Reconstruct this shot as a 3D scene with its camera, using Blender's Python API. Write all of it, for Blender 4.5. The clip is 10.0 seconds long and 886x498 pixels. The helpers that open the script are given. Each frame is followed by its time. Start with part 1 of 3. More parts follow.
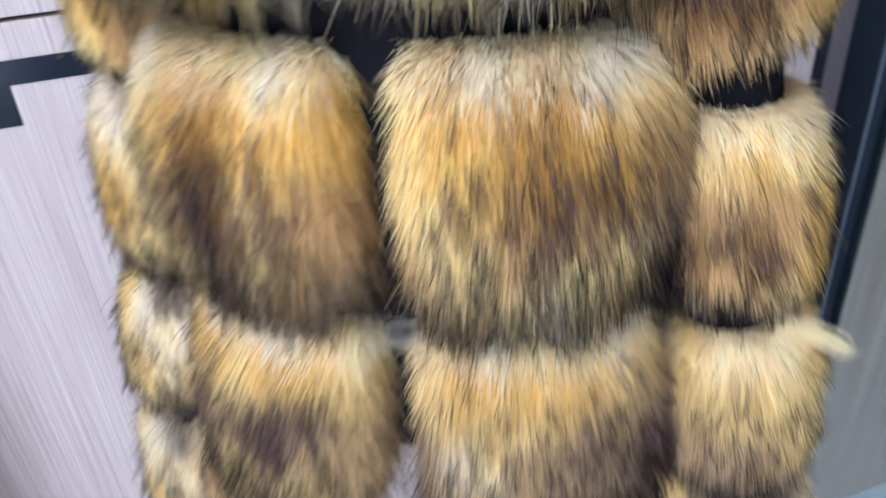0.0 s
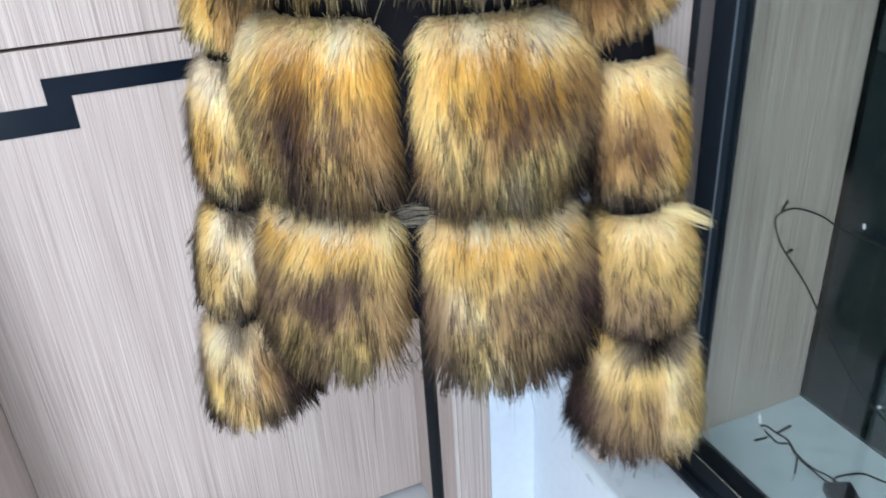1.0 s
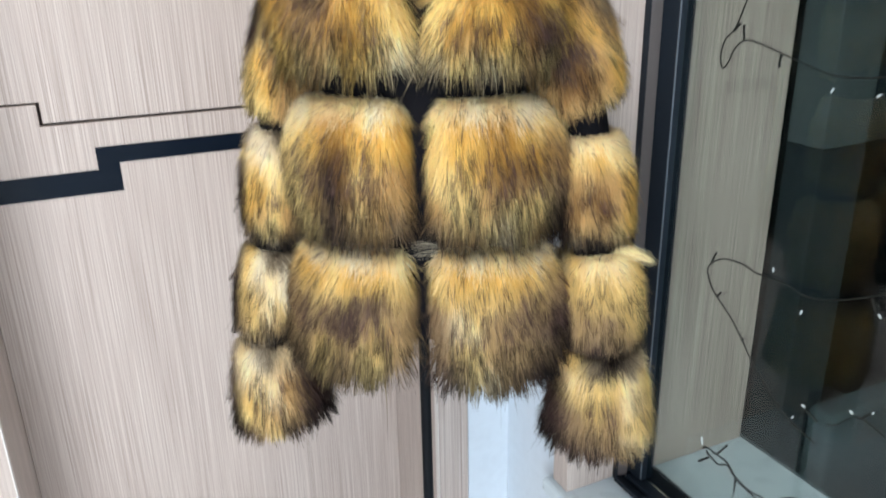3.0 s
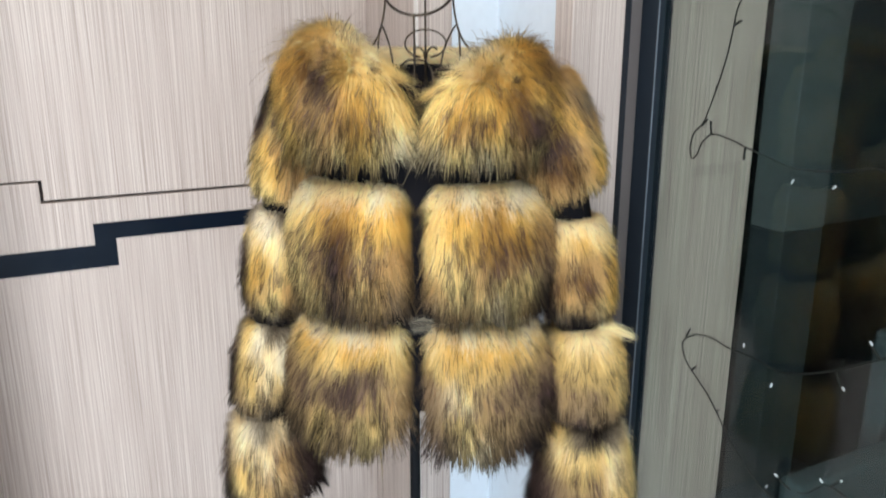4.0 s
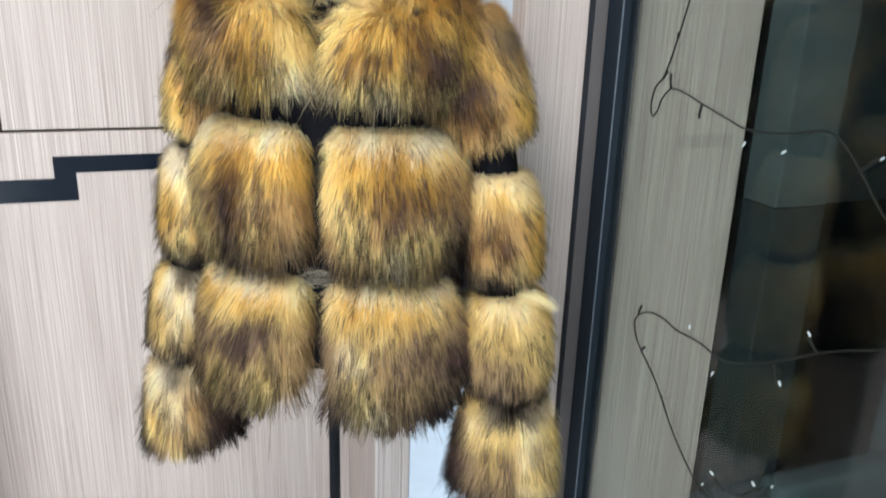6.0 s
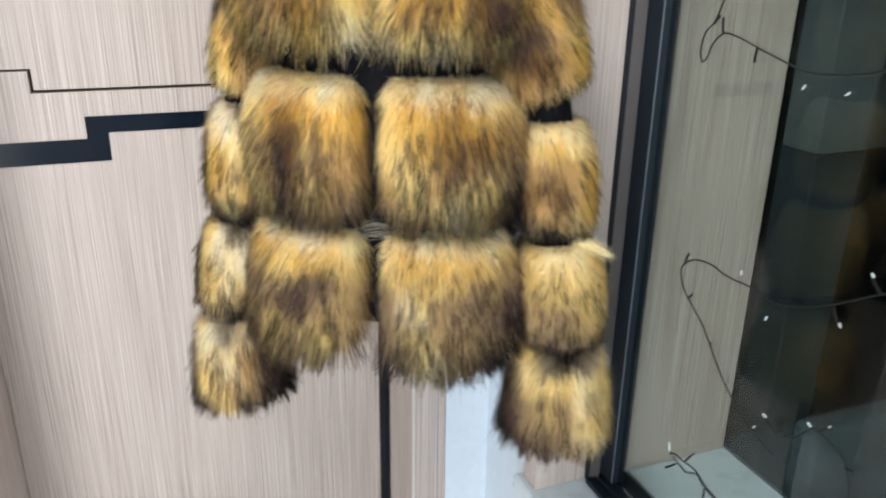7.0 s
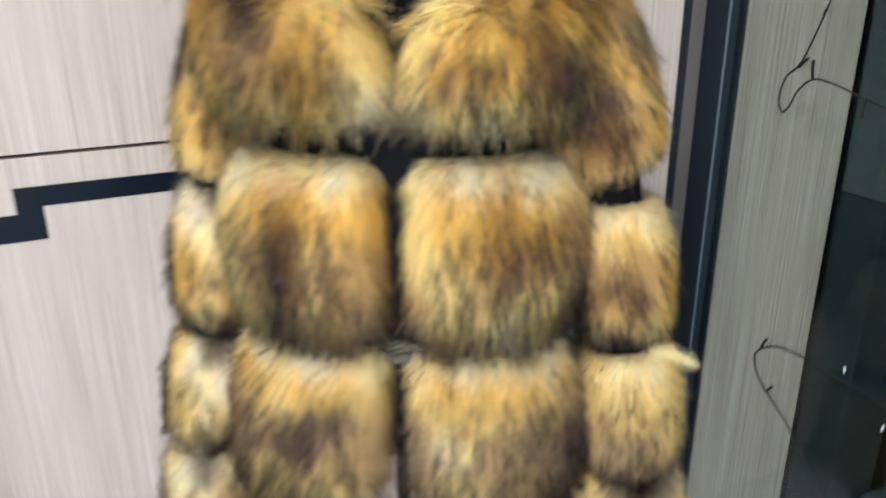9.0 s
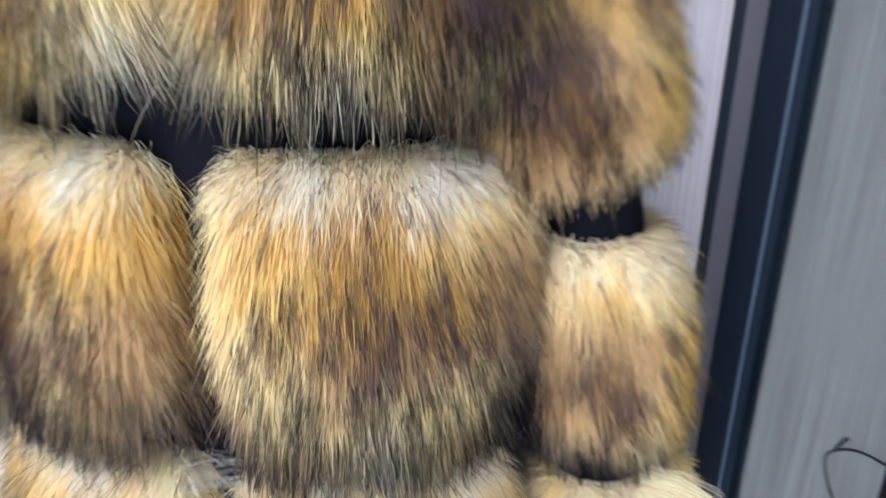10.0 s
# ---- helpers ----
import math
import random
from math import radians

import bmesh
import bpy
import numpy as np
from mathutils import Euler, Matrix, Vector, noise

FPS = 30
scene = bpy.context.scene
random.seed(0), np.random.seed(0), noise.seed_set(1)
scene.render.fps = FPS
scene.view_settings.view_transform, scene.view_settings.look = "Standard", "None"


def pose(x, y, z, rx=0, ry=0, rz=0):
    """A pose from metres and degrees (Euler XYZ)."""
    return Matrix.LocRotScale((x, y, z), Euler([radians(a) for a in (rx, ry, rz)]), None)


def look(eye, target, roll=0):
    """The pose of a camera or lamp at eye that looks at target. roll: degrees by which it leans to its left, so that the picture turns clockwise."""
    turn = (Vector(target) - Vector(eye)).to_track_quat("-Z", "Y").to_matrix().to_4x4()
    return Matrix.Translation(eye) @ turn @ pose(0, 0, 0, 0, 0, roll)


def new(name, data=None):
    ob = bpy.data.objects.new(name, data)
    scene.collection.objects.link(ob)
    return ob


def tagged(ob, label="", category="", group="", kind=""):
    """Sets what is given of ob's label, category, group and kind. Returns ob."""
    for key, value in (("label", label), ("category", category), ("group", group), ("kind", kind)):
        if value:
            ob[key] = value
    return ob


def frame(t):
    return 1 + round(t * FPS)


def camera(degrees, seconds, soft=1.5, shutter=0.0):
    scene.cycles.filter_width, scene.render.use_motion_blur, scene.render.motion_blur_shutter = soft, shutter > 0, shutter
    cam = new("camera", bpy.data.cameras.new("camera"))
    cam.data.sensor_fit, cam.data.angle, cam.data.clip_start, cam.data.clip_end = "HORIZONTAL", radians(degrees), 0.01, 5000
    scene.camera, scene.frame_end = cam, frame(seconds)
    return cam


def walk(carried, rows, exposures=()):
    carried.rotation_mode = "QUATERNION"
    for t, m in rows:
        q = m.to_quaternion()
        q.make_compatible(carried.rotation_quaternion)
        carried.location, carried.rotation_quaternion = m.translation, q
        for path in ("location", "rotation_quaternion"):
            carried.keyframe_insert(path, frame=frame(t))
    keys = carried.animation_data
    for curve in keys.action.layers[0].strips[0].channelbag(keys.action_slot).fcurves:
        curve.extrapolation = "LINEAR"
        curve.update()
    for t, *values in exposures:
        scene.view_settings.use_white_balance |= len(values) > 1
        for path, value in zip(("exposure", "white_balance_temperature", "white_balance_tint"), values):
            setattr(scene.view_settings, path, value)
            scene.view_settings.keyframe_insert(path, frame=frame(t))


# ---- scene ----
cam = camera(59.4, 10.0, soft=1.85, shutter=0.7)
METRES, EYE, TILT, LEAN, TURN = 2.2, 1.6, 0.0, 0.0, -16.1
ROWS = [
    (0.0, 0.0, 0.0, 0.0, -2.14, -31.94, 3.43),
    (0.5, -0.0326, -0.0947, -0.0001, -5.41, -29.85, 3.3),
    (1.0, -0.0376, -0.1567, 0.0068, -6.58, -27.7, 2.98),
    (1.5, -0.0285, -0.1963, -0.0015, -5.97, -27.23, 2.99),
    (2.0, -0.0296, -0.2153, 0.0064, -5.83, -26.02, 2.59),
    (3.5, -0.0994, -0.2962, 0.024, -10.23, -17.72, 0.33),
    (4.0, -0.1042, -0.3011, 0.0325, -11.03, -15.31, -0.08),
    (4.5, -0.1049, -0.2951, 0.0412, -10.8, -14.04, -0.53),
    (5.0, -0.0686, -0.2855, 0.0405, -9.26, -14.24, -1.11),
    (5.5, -0.0069, -0.278, 0.0353, -7.36, -15.2, -1.75),
    (6.0, 0.0254, -0.2775, 0.0133, -4.0, -17.93, -1.83),
    (7.5, -0.074, -0.2641, 0.0061, -6.7, -21.47, 0.46),
    (8.0, -0.132, -0.2326, 0.0144, -9.85, -21.35, 1.42),
    (8.5, -0.1274, -0.1944, 0.0179, -10.63, -21.27, 1.14),
    (9.0, -0.0514, -0.1405, 0.024, -8.82, -20.61, 0.32),
    (9.5, 0.0242, -0.06, 0.0115, -5.82, -20.94, -0.29),
    (10.0, 0.0399, 0.0187, -0.0097, -3.35, -23.17, -0.35),
]
EXPOSURES = [(0.0, 0.15, 5450, 20), (0.5, 0.18, 5700, 14), (1.0, 0.20, 5850, 11), (2.0, 0.16, 6050, 10), (3.5, 0.20, 6350, 10), (4.5, 0.18, 6350, 9), (6.0, 0.25, 6250, 9), (7.5, 0.12, 6600, 10), (9.0, 0.18, 6350, 9), (9.5, 0.21, 5900, 12), (10.0, 0.27, 5250, 20)]
walk(cam, [(t, pose(0, 0, EYE, TILT, LEAN, TURN) @ pose(METRES * x, METRES * y, METRES * z, 90 + pitch, roll, yaw)) for t, x, y, z, yaw, pitch, roll in ROWS], EXPOSURES)

# ---- world and light ----
world = bpy.data.worlds.new("world")
scene.world = world
world.use_nodes = True
wn = world.node_tree.nodes
sky = wn.new("ShaderNodeTexSky")
sky.sky_type, sky.sun_disc, sky.sun_elevation, sky.sun_rotation = "NISHITA", False, radians(40), radians(200)
world.node_tree.links.new(sky.outputs[0], wn["Background"].inputs[0])
wn["Background"].inputs[1].default_value = 0.1


def area_lamp(name, eye, target, sx, sy, watts, colour):
    data = bpy.data.lights.new(name, "AREA")
    data.shape, data.size, data.size_y, data.energy, data.color = "RECTANGLE", sx, sy, watts, colour
    ob = new(name, data)
    ob.matrix_world = look(eye, target)
    return ob


area_lamp("ceiling_light", (-0.78, -0.55, 2.66), (-0.78, -0.549, 0), 1.0, 1.0, 47, (1.0, 0.98, 0.955))
# Unseen soft lamp added behind the camera; no window is built there.
area_lamp("added_soft_light", (-1.55, -2.25, 1.15), (0.0, 0.6, 1.1), 1.5, 2.0, 80, (0.86, 0.94, 1.0))


# ---- mesh helpers ----
def mesh_of(name, verts, faces, smooth=False):
    me = bpy.data.meshes.new(name)
    me.from_pydata([tuple(v) for v in verts], [], [tuple(f) for f in faces])
    if smooth:
        me.polygons.foreach_set("use_smooth", [True] * len(me.polygons))
    me.update()
    return me


def bm_mesh(name, bm, smooth=False):
    me = bpy.data.meshes.new(name)
    bm.normal_update()
    bm.to_mesh(me)
    bm.free()
    if smooth:
        me.polygons.foreach_set("use_smooth", [True] * len(me.polygons))
    return me


def part(name, me, material, parent=None, label=""):
    ob = new(name, me)
    if material:
        me.materials.append(material)
    if parent:
        ob.parent = parent
    return tagged(ob, label)


def thing(name, place, label, category, group="", kind="", turn=0.0):
    ob = new(name)
    ob.matrix_basis = pose(*place, 0, 0, turn)
    ob.empty_display_size = 0.05
    return tagged(ob, label, category, group, kind)


def box_bm(x0, x1, y0, y1, z0, z1, bevel=0.0, segments=2):
    bm = bmesh.new()
    bmesh.ops.create_cube(bm, size=1.0)
    for v in bm.verts:
        v.co = Vector(((x0 + x1) / 2 + v.co.x * (x1 - x0), (y0 + y1) / 2 + v.co.y * (y1 - y0), (z0 + z1) / 2 + v.co.z * (z1 - z0)))
    if bevel:
        bmesh.ops.bevel(bm, geom=bm.edges[:], offset=bevel, segments=segments, affect="EDGES", profile=0.5)
    return bm


def box(name, x0, x1, y0, y1, z0, z1, material, parent=None, bevel=0.0, label=""):
    return part(name, bm_mesh(name, box_bm(x0, x1, y0, y1, z0, z1, bevel)), material, parent, label)


def prism(name, outline, y0, y1, material, parent=None, bevel=0.0, label=""):
    """A plate whose outline is given in x and z, between two depths."""
    bm = bmesh.new()
    front = bm.faces.new([bm.verts.new((x, y0, z)) for x, z in outline])
    made = bmesh.ops.extrude_face_region(bm, geom=[front])["geom"]
    bmesh.ops.translate(bm, verts=[g for g in made if isinstance(g, bmesh.types.BMVert)], vec=(0, y1 - y0, 0))
    bmesh.ops.recalc_face_normals(bm, faces=bm.faces[:])
    if bevel:
        edges = [e for e in bm.edges if all(abs(v.co.y - y0) < 1e-5 for v in e.verts)]
        bmesh.ops.bevel(bm, geom=edges, offset=bevel, segments=2, affect="EDGES", profile=0.5)
    return part(name, bm_mesh(name, bm), material, parent, label)


def smooth_path(points, steps=6, closed=False):
    pts = [Vector(p) for p in points]
    n, out = len(pts), []
    for i in range(n if closed else n - 1):
        if closed:
            a, b, c, d = pts[i - 1], pts[i], pts[(i + 1) % n], pts[(i + 2) % n]
        else:
            a, b, c, d = pts[max(i - 1, 0)], pts[i], pts[i + 1], pts[min(i + 2, n - 1)]
        for k in range(steps):
            t = k / steps
            out.append(0.5 * (2 * b + (c - a) * t + (2 * a - 5 * b + 4 * c - d) * t * t + (3 * b - a - 3 * c + d) * t ** 3))
    if not closed:
        out.append(pts[-1])
    return out


def tube_data(path, radius, sides=8, closed=False):
    verts, faces, n = [], [], len(path)
    up = Vector((0.31, 0.22, 0.93)).normalized()
    for i, p in enumerate(path):
        a, b = (path[i - 1], path[(i + 1) % n]) if closed else (path[max(i - 1, 0)], path[min(i + 1, n - 1)])
        t = (b - a).normalized()
        side = t.cross(up)
        if side.length < 0.05:
            side = t.cross(Vector((1, 0, 0)))
        side.normalize()
        other = t.cross(side)
        r = radius(i / max(n - 1, 1)) if callable(radius) else radius
        for k in range(sides):
            w = 2 * math.pi * k / sides
            verts.append(p + side * math.cos(w) * r + other * math.sin(w) * r)
    for i in range(n if closed else n - 1):
        j = (i + 1) % n
        for k in range(sides):
            m = (k + 1) % sides
            faces.append((i * sides + k, i * sides + m, j * sides + m, j * sides + k))
    if not closed:
        faces.append(tuple(range(sides - 1, -1, -1)))
        faces.append(tuple((n - 1) * sides + k for k in range(sides)))
    return verts, faces


def tube(name, points, radius, material, parent=None, sides=8, steps=6, closed=False, label=""):
    verts, faces = tube_data(smooth_path(points, steps, closed), radius, sides, closed)
    return part(name, mesh_of(name, verts, faces, True), material, parent, label)


def lathe(name, profile, centre, axis, material, parent=None, sides=20, label=""):
    """A turned shape: profile holds (distance along the axis, radius)."""
    t = Vector(axis).normalized()
    s = t.cross(Vector((0.2, 0.35, 0.9))).normalized()
    o = t.cross(s)
    verts, faces = [], []
    for d, r in profile:
        for k in range(sides):
            w = 2 * math.pi * k / sides
            verts.append(Vector(centre) + t * d + (s * math.cos(w) + o * math.sin(w)) * r)
    for i in range(len(profile) - 1):
        for k in range(sides):
            m = (k + 1) % sides
            faces.append((i * sides + k, i * sides + m, (i + 1) * sides + m, (i + 1) * sides + k))
    faces.append(tuple(range(sides - 1, -1, -1)))
    faces.append(tuple((len(profile) - 1) * sides + k for k in range(sides)))
    return part(name, mesh_of(name, verts, faces, False), material, parent, label)


# ---- materials ----
class Nodes:
    """Short hand for a node material with a Principled shader."""

    def __init__(self, name):
        self.mat = bpy.data.materials.new(name)
        self.mat.use_nodes = True
        self.tree = self.mat.node_tree
        self.bsdf = self.tree.nodes["Principled BSDF"]

    def add(self, kind, **inputs):
        node = self.tree.nodes.new(kind)
        for key, value in inputs.items():
            node.inputs[key.replace("_", " ")].default_value = value
        return node

    def link(self, a, b):
        self.tree.links.new(a, b)

    def noise(self, vector, scale, detail=4.0, rough=0.55, dims="3D"):
        n = self.add("ShaderNodeTexNoise", Scale=scale, Detail=detail, Roughness=rough)
        n.noise_dimensions = dims
        self.link(vector, n.inputs["Vector"])
        return n.outputs["Fac"]

    def place(self, sx, sy, sz):
        geo = self.add("ShaderNodeNewGeometry")
        m = self.add("ShaderNodeMapping")
        m.inputs["Scale"].default_value = (sx, sy, sz)
        self.link(geo.outputs["Position"], m.inputs["Vector"])
        return m.outputs["Vector"]

    def ramp(self, fac, stops):
        r = self.add("ShaderNodeValToRGB")
        el = r.color_ramp.elements
        while len(el) < len(stops):
            el.new(0.5)
        for e, (p, c) in zip(el, stops):
            e.position, e.color = p, (*c, 1)
        self.link(fac, r.inputs["Fac"])
        return r.outputs["Color"]

    def mix(self, fac, a, b, blend="MIX"):
        m = self.add("ShaderNodeMix")
        m.data_type, m.blend_type = "RGBA", blend
        for value, socket in ((fac, m.inputs[0]), (a, m.inputs[6]), (b, m.inputs[7])):
            if isinstance(value, bpy.types.NodeSocket):
                self.link(value, socket)
            elif isinstance(value, tuple):
                socket.default_value = (*value, 1)
            else:
                socket.default_value = value
        return m.outputs[2]

    def bump(self, height, strength, distance):
        b = self.add("ShaderNodeBump", Strength=strength, Distance=distance)
        self.link(height, b.inputs["Height"])
        self.link(b.outputs["Normal"], self.bsdf.inputs["Normal"])

    def rough(self, fac, lo, hi):
        m = self.add("ShaderNodeMapRange")
        m.inputs["To Min"].default_value, m.inputs["To Max"].default_value = lo, hi
        self.link(fac, m.inputs["Value"])
        self.link(m.outputs["Result"], self.bsdf.inputs["Roughness"])

    def set(self, **values):
        for key, value in values.items():
            self.bsdf.inputs[key.replace("_", " ")].default_value = value
        return self


def laminate(name, tone=(1.0, 1.0, 1.0), coarse=1.0, vivid=0.5):
    """Pale pinkish-beige laminate with fine upright combed streaks."""
    n = Nodes(name)
    wide = n.noise(n.place(7, 7, 0.25), 1.0, 3)
    bands = n.noise(n.place(60, 60, 0.7), 1.0, 3)
    fine = n.noise(n.place(430 / coarse, 430 / coarse, 1.8), 1.0, 4, 0.6)
    hair = n.noise(n.place(700, 700, 2.6), 1.0, 2, 0.5)
    c = n.ramp(fine, [(0.34, (0.33, 0.265, 0.23)), (0.45, (0.57, 0.49, 0.445)), (0.55, (0.65, 0.575, 0.53)), (0.66, (0.88, 0.83, 0.78))])
    c = n.mix(n.ramp(bands, [(0.42, (0, 0, 0)), (0.75, (0.9 * vivid, 0.9 * vivid, 0.9 * vivid))]), c, (0.68, 0.605, 0.555), "MIX")
    c = n.mix(vivid, c, n.ramp(hair, [(0.33, (0.34, 0.275, 0.24)), (0.5, (0.62, 0.54, 0.495)), (0.67, (0.90, 0.85, 0.80))]), "MIX")
    c = n.mix(0.55, c, n.ramp(wide, [(0.3, (0.82, 0.80, 0.79)), (0.7, (1, 1, 1))]), "MULTIPLY")
    c = n.mix(1.0, c, tone, "MULTIPLY")
    n.link(c, n.bsdf.inputs["Base Color"])
    n.rough(wide, 0.36, 0.48)
    n.bump(fine, 0.12, 0.0006)
    return n.mat


def painted(name, colour, rough=0.5, grain=40.0, depth=0.0004, shine=0.5):
    n = Nodes(name)
    n.set(Specular_IOR_Level=shine)
    a, b = n.noise(n.place(1, 1, 1), 3.0, 3), n.noise(n.place(1, 1, 1), grain, 4)
    dark = tuple(0.9 * c for c in colour)
    n.link(n.mix(0.5, n.ramp(a, [(0.3, dark), (0.7, colour)]), n.ramp(b, [(0.3, dark), (0.7, colour)])), n.bsdf.inputs["Base Color"])
    n.rough(b, rough * 0.85, min(1.0, rough * 1.15))
    n.bump(b, 0.15, depth)
    return n.mat


def metal(name, colour, rough, worn):
    n = Nodes(name)
    a = n.noise(n.place(1, 1, 1), 60.0, 4)
    n.link(n.ramp(a, [(0.35, colour), (0.75, worn)]), n.bsdf.inputs["Base Color"])
    n.rough(a, rough * 0.8, rough * 1.3)
    n.set(Metallic=0.85)
    n.bump(a, 0.1, 0.0003)
    return n.mat


def pane_glass(name, tint, bend):
    """Clear tinted glass with smooth faces."""
    n = Nodes(name)
    n.set(Base_Color=(*tint, 1), Roughness=0.0, IOR=bend, Transmission_Weight=1.0)
    return n.mat


def fur_material():
    n = Nodes("dyed_faux_fur")
    att = n.add("ShaderNodeAttribute")
    att.attribute_name = "fur_colour"
    wide = n.noise(n.place(1, 1, 1), 55.0, 3)
    c = n.mix(0.6, att.outputs["Color"], n.ramp(wide, [(0.3, (0.88, 0.87, 0.86)), (0.7, (1.04, 1.03, 1.02))]), "MULTIPLY")
    n.link(c, n.bsdf.inputs["Base Color"])
    n.set(Roughness=0.6, Specular_IOR_Level=0.12)
    out = n.tree.nodes["Material Output"]
    lucent, mixer = n.add("ShaderNodeBsdfTranslucent"), n.add("ShaderNodeMixShader", Fac=0.48)
    n.link(c, lucent.inputs["Color"])
    n.link(n.bsdf.outputs[0], mixer.inputs[1])
    n.link(lucent.outputs[0], mixer.inputs[2])
    n.link(mixer.outputs[0], out.inputs["Surface"])
    return n.mat


LAMINATE = laminate("combed_laminate", (0.85, 0.81, 0.785))
REVEAL_LAMINATE = laminate("combed_reveal_laminate", (0.84, 0.775, 0.70), 2.2, 0.25)
WHITE_WALL = painted("white_wall_paint", (0.74, 0.81, 0.88), 0.6)
GREY_WALL = painted("grey_wall_paint", (0.30, 0.29, 0.28), 0.6)
WHITE_STONE = painted("white_sill_stone", (0.68, 0.765, 0.81), 0.28, 25.0, 0.0002)
FLOOR_TILE = painted("white_floor_tile", (0.66, 0.69, 0.71), 0.2, 14.0, 0.0002)
CEILING_PAINT = painted("ceiling_paint", (0.8, 0.8, 0.79), 0.7)
PALE_EDGE = painted("pale_edge_band", (0.80, 0.76, 0.72), 0.35, 60.0, 0.0001)
BLACK_GLOSS = painted("black_gloss_inlay", (0.006, 0.010, 0.018), 0.16, 30.0, 0.0001, 0.15)
BLACK_GAP = painted("dark_joint", (0.03, 0.02, 0.018), 0.7)
FRAME_BLACK = painted("black_anodised_aluminium", (0.010, 0.015, 0.022), 0.42, 90.0, 0.0001, 0.2)
FRAME_BROWN = painted("bronze_anodised_aluminium", (0.11, 0.096, 0.093), 0.42, 90.0, 0.0001)
EDGE_HIGHLIGHT = painted("stile_edge_highlight", (0.10, 0.125, 0.15), 0.35, 90.0, 0.0001)
# NIGHT carries the outdoor darkness in its base colour.
NIGHT = painted("night_backing", (0.010, 0.024, 0.028), 0.8, 6.0)
NIGHT_BLOCK = painted("grey_outer_block", (0.17, 0.178, 0.172), 0.7, 6.0)
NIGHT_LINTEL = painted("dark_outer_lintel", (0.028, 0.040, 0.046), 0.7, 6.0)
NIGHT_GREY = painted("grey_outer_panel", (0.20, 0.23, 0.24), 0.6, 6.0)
WIRE_IRON = metal("dark_bronze_wire", (0.030, 0.024, 0.020), 0.42, (0.11, 0.085, 0.06))
POLE_BLACK = painted("black_powder_coat", (0.004, 0.005, 0.007), 0.5, 120.0, 0.0002, 0.12)
CABLE = painted("dark_green_cable", (0.011, 0.012, 0.010), 0.6, 200.0, 0.0002, 0.1)
LED_CLEAR = painted("clear_bulb_plastic", (0.45, 0.50, 0.50), 0.2, 80.0, 0.0001)
BLACK_PLASTIC = painted("black_plastic", (0.028, 0.032, 0.036), 0.4, 150.0, 0.0003)
FABRIC = painted("black_lining_cloth", (0.006, 0.006, 0.008), 0.85, 400.0, 0.0006, 0.08)
PANE = pane_glass("tinted_pane", (0.425, 0.485, 0.48), 1.36)
DARK_PANE = pane_glass("smoked_pane", (0.42, 0.50, 0.50), 1.25)
FUR = fur_material()

# ---- the room ----
TOP = 2.7
tagged(box("floor", -2.4, 1.02, -2.5, 1.5, -0.1, 0.0, FLOOR_TILE), "pale glossy tiled floor under the coat stand", "floor", kind="structure")
tagged(box("ceiling", -2.4, 2.6, -2.5, 1.9, TOP, TOP + 0.1, CEILING_PAINT), "plain white painted ceiling", "ceiling", kind="structure")
# Unseen wall closing the room; its grey keeps the pane's reflection dim.
tagged(box("wall_west", -2.5, -2.4, -2.5, 1.5, 0.0, TOP, GREY_WALL), "unseen closing wall, grey to dim its reflection in the pane", "wall", kind="structure")
tagged(box("wall_south", -2.4, 1.02, -2.6, -2.5, 0.0, TOP, WHITE_WALL), "plain white painted wall", "wall", kind="structure")
tagged(box("wall_north", 0.41, 0.66, 0.972, 1.5, 0.0, TOP, WHITE_WALL), "white painted wall pier in the corner", "wall", kind="structure")
tagged(box("wall_east", 0.525, 0.66, 0.716, 0.972, 0.0, TOP, WHITE_WALL), "white painted wall beside the window", "wall", kind="structure")
tagged(box("wall_east_below", 0.525, 1.02, -2.5, 0.716, 0.0, 0.475, WHITE_WALL), "white painted apron wall under the window sill", "wall", kind="structure")

skirting = thing("baseboard", (0, 0, 0), "black baseboard with a pale top edge along the white walls", "baseboard", kind="structure")
box("board", 0.4105, 0.5245, 0.960, 0.9715, 0.0005, 0.094, BLACK_PLASTIC, skirting, 0.001)
box("board", 0.513, 0.5247, -2.49, 0.9597, 0.0005, 0.094, BLACK_PLASTIC, skirting, 0.001)
box("top_edge", 0.4105, 0.5245, 0.9603, 0.9715, 0.0943, 0.098, PALE_EDGE, skirting, 0, "pale top edge")
box("top_edge", 0.5132, 0.5247, -2.49, 0.9600, 0.0943, 0.098, PALE_EDGE, skirting, 0, "pale top edge")

# window sill with a rounded nose
sill = box_bm(0.480, 1.02, -2.5, 0.735, 0.476, 0.515, 0.009, 3)
tagged(part("window_sill", bm_mesh("window_sill", sill), WHITE_STONE), "white polished stone sill running under the window", "window sill", kind="structure")

# laminate lining round the window
lining = thing("window_lining", (0, 0, 0), "pale combed laminate lining of the window bay", "window lining", kind="structure")
box("casing", 0.499, 0.6235, 0.660, 0.716, 0.5155, TOP, LAMINATE, lining, 0.0015)
box("reveal_panel", 0.728, 1.0, 0.650, 0.68, 0.5155, TOP, REVEAL_LAMINATE, lining, 0.001)

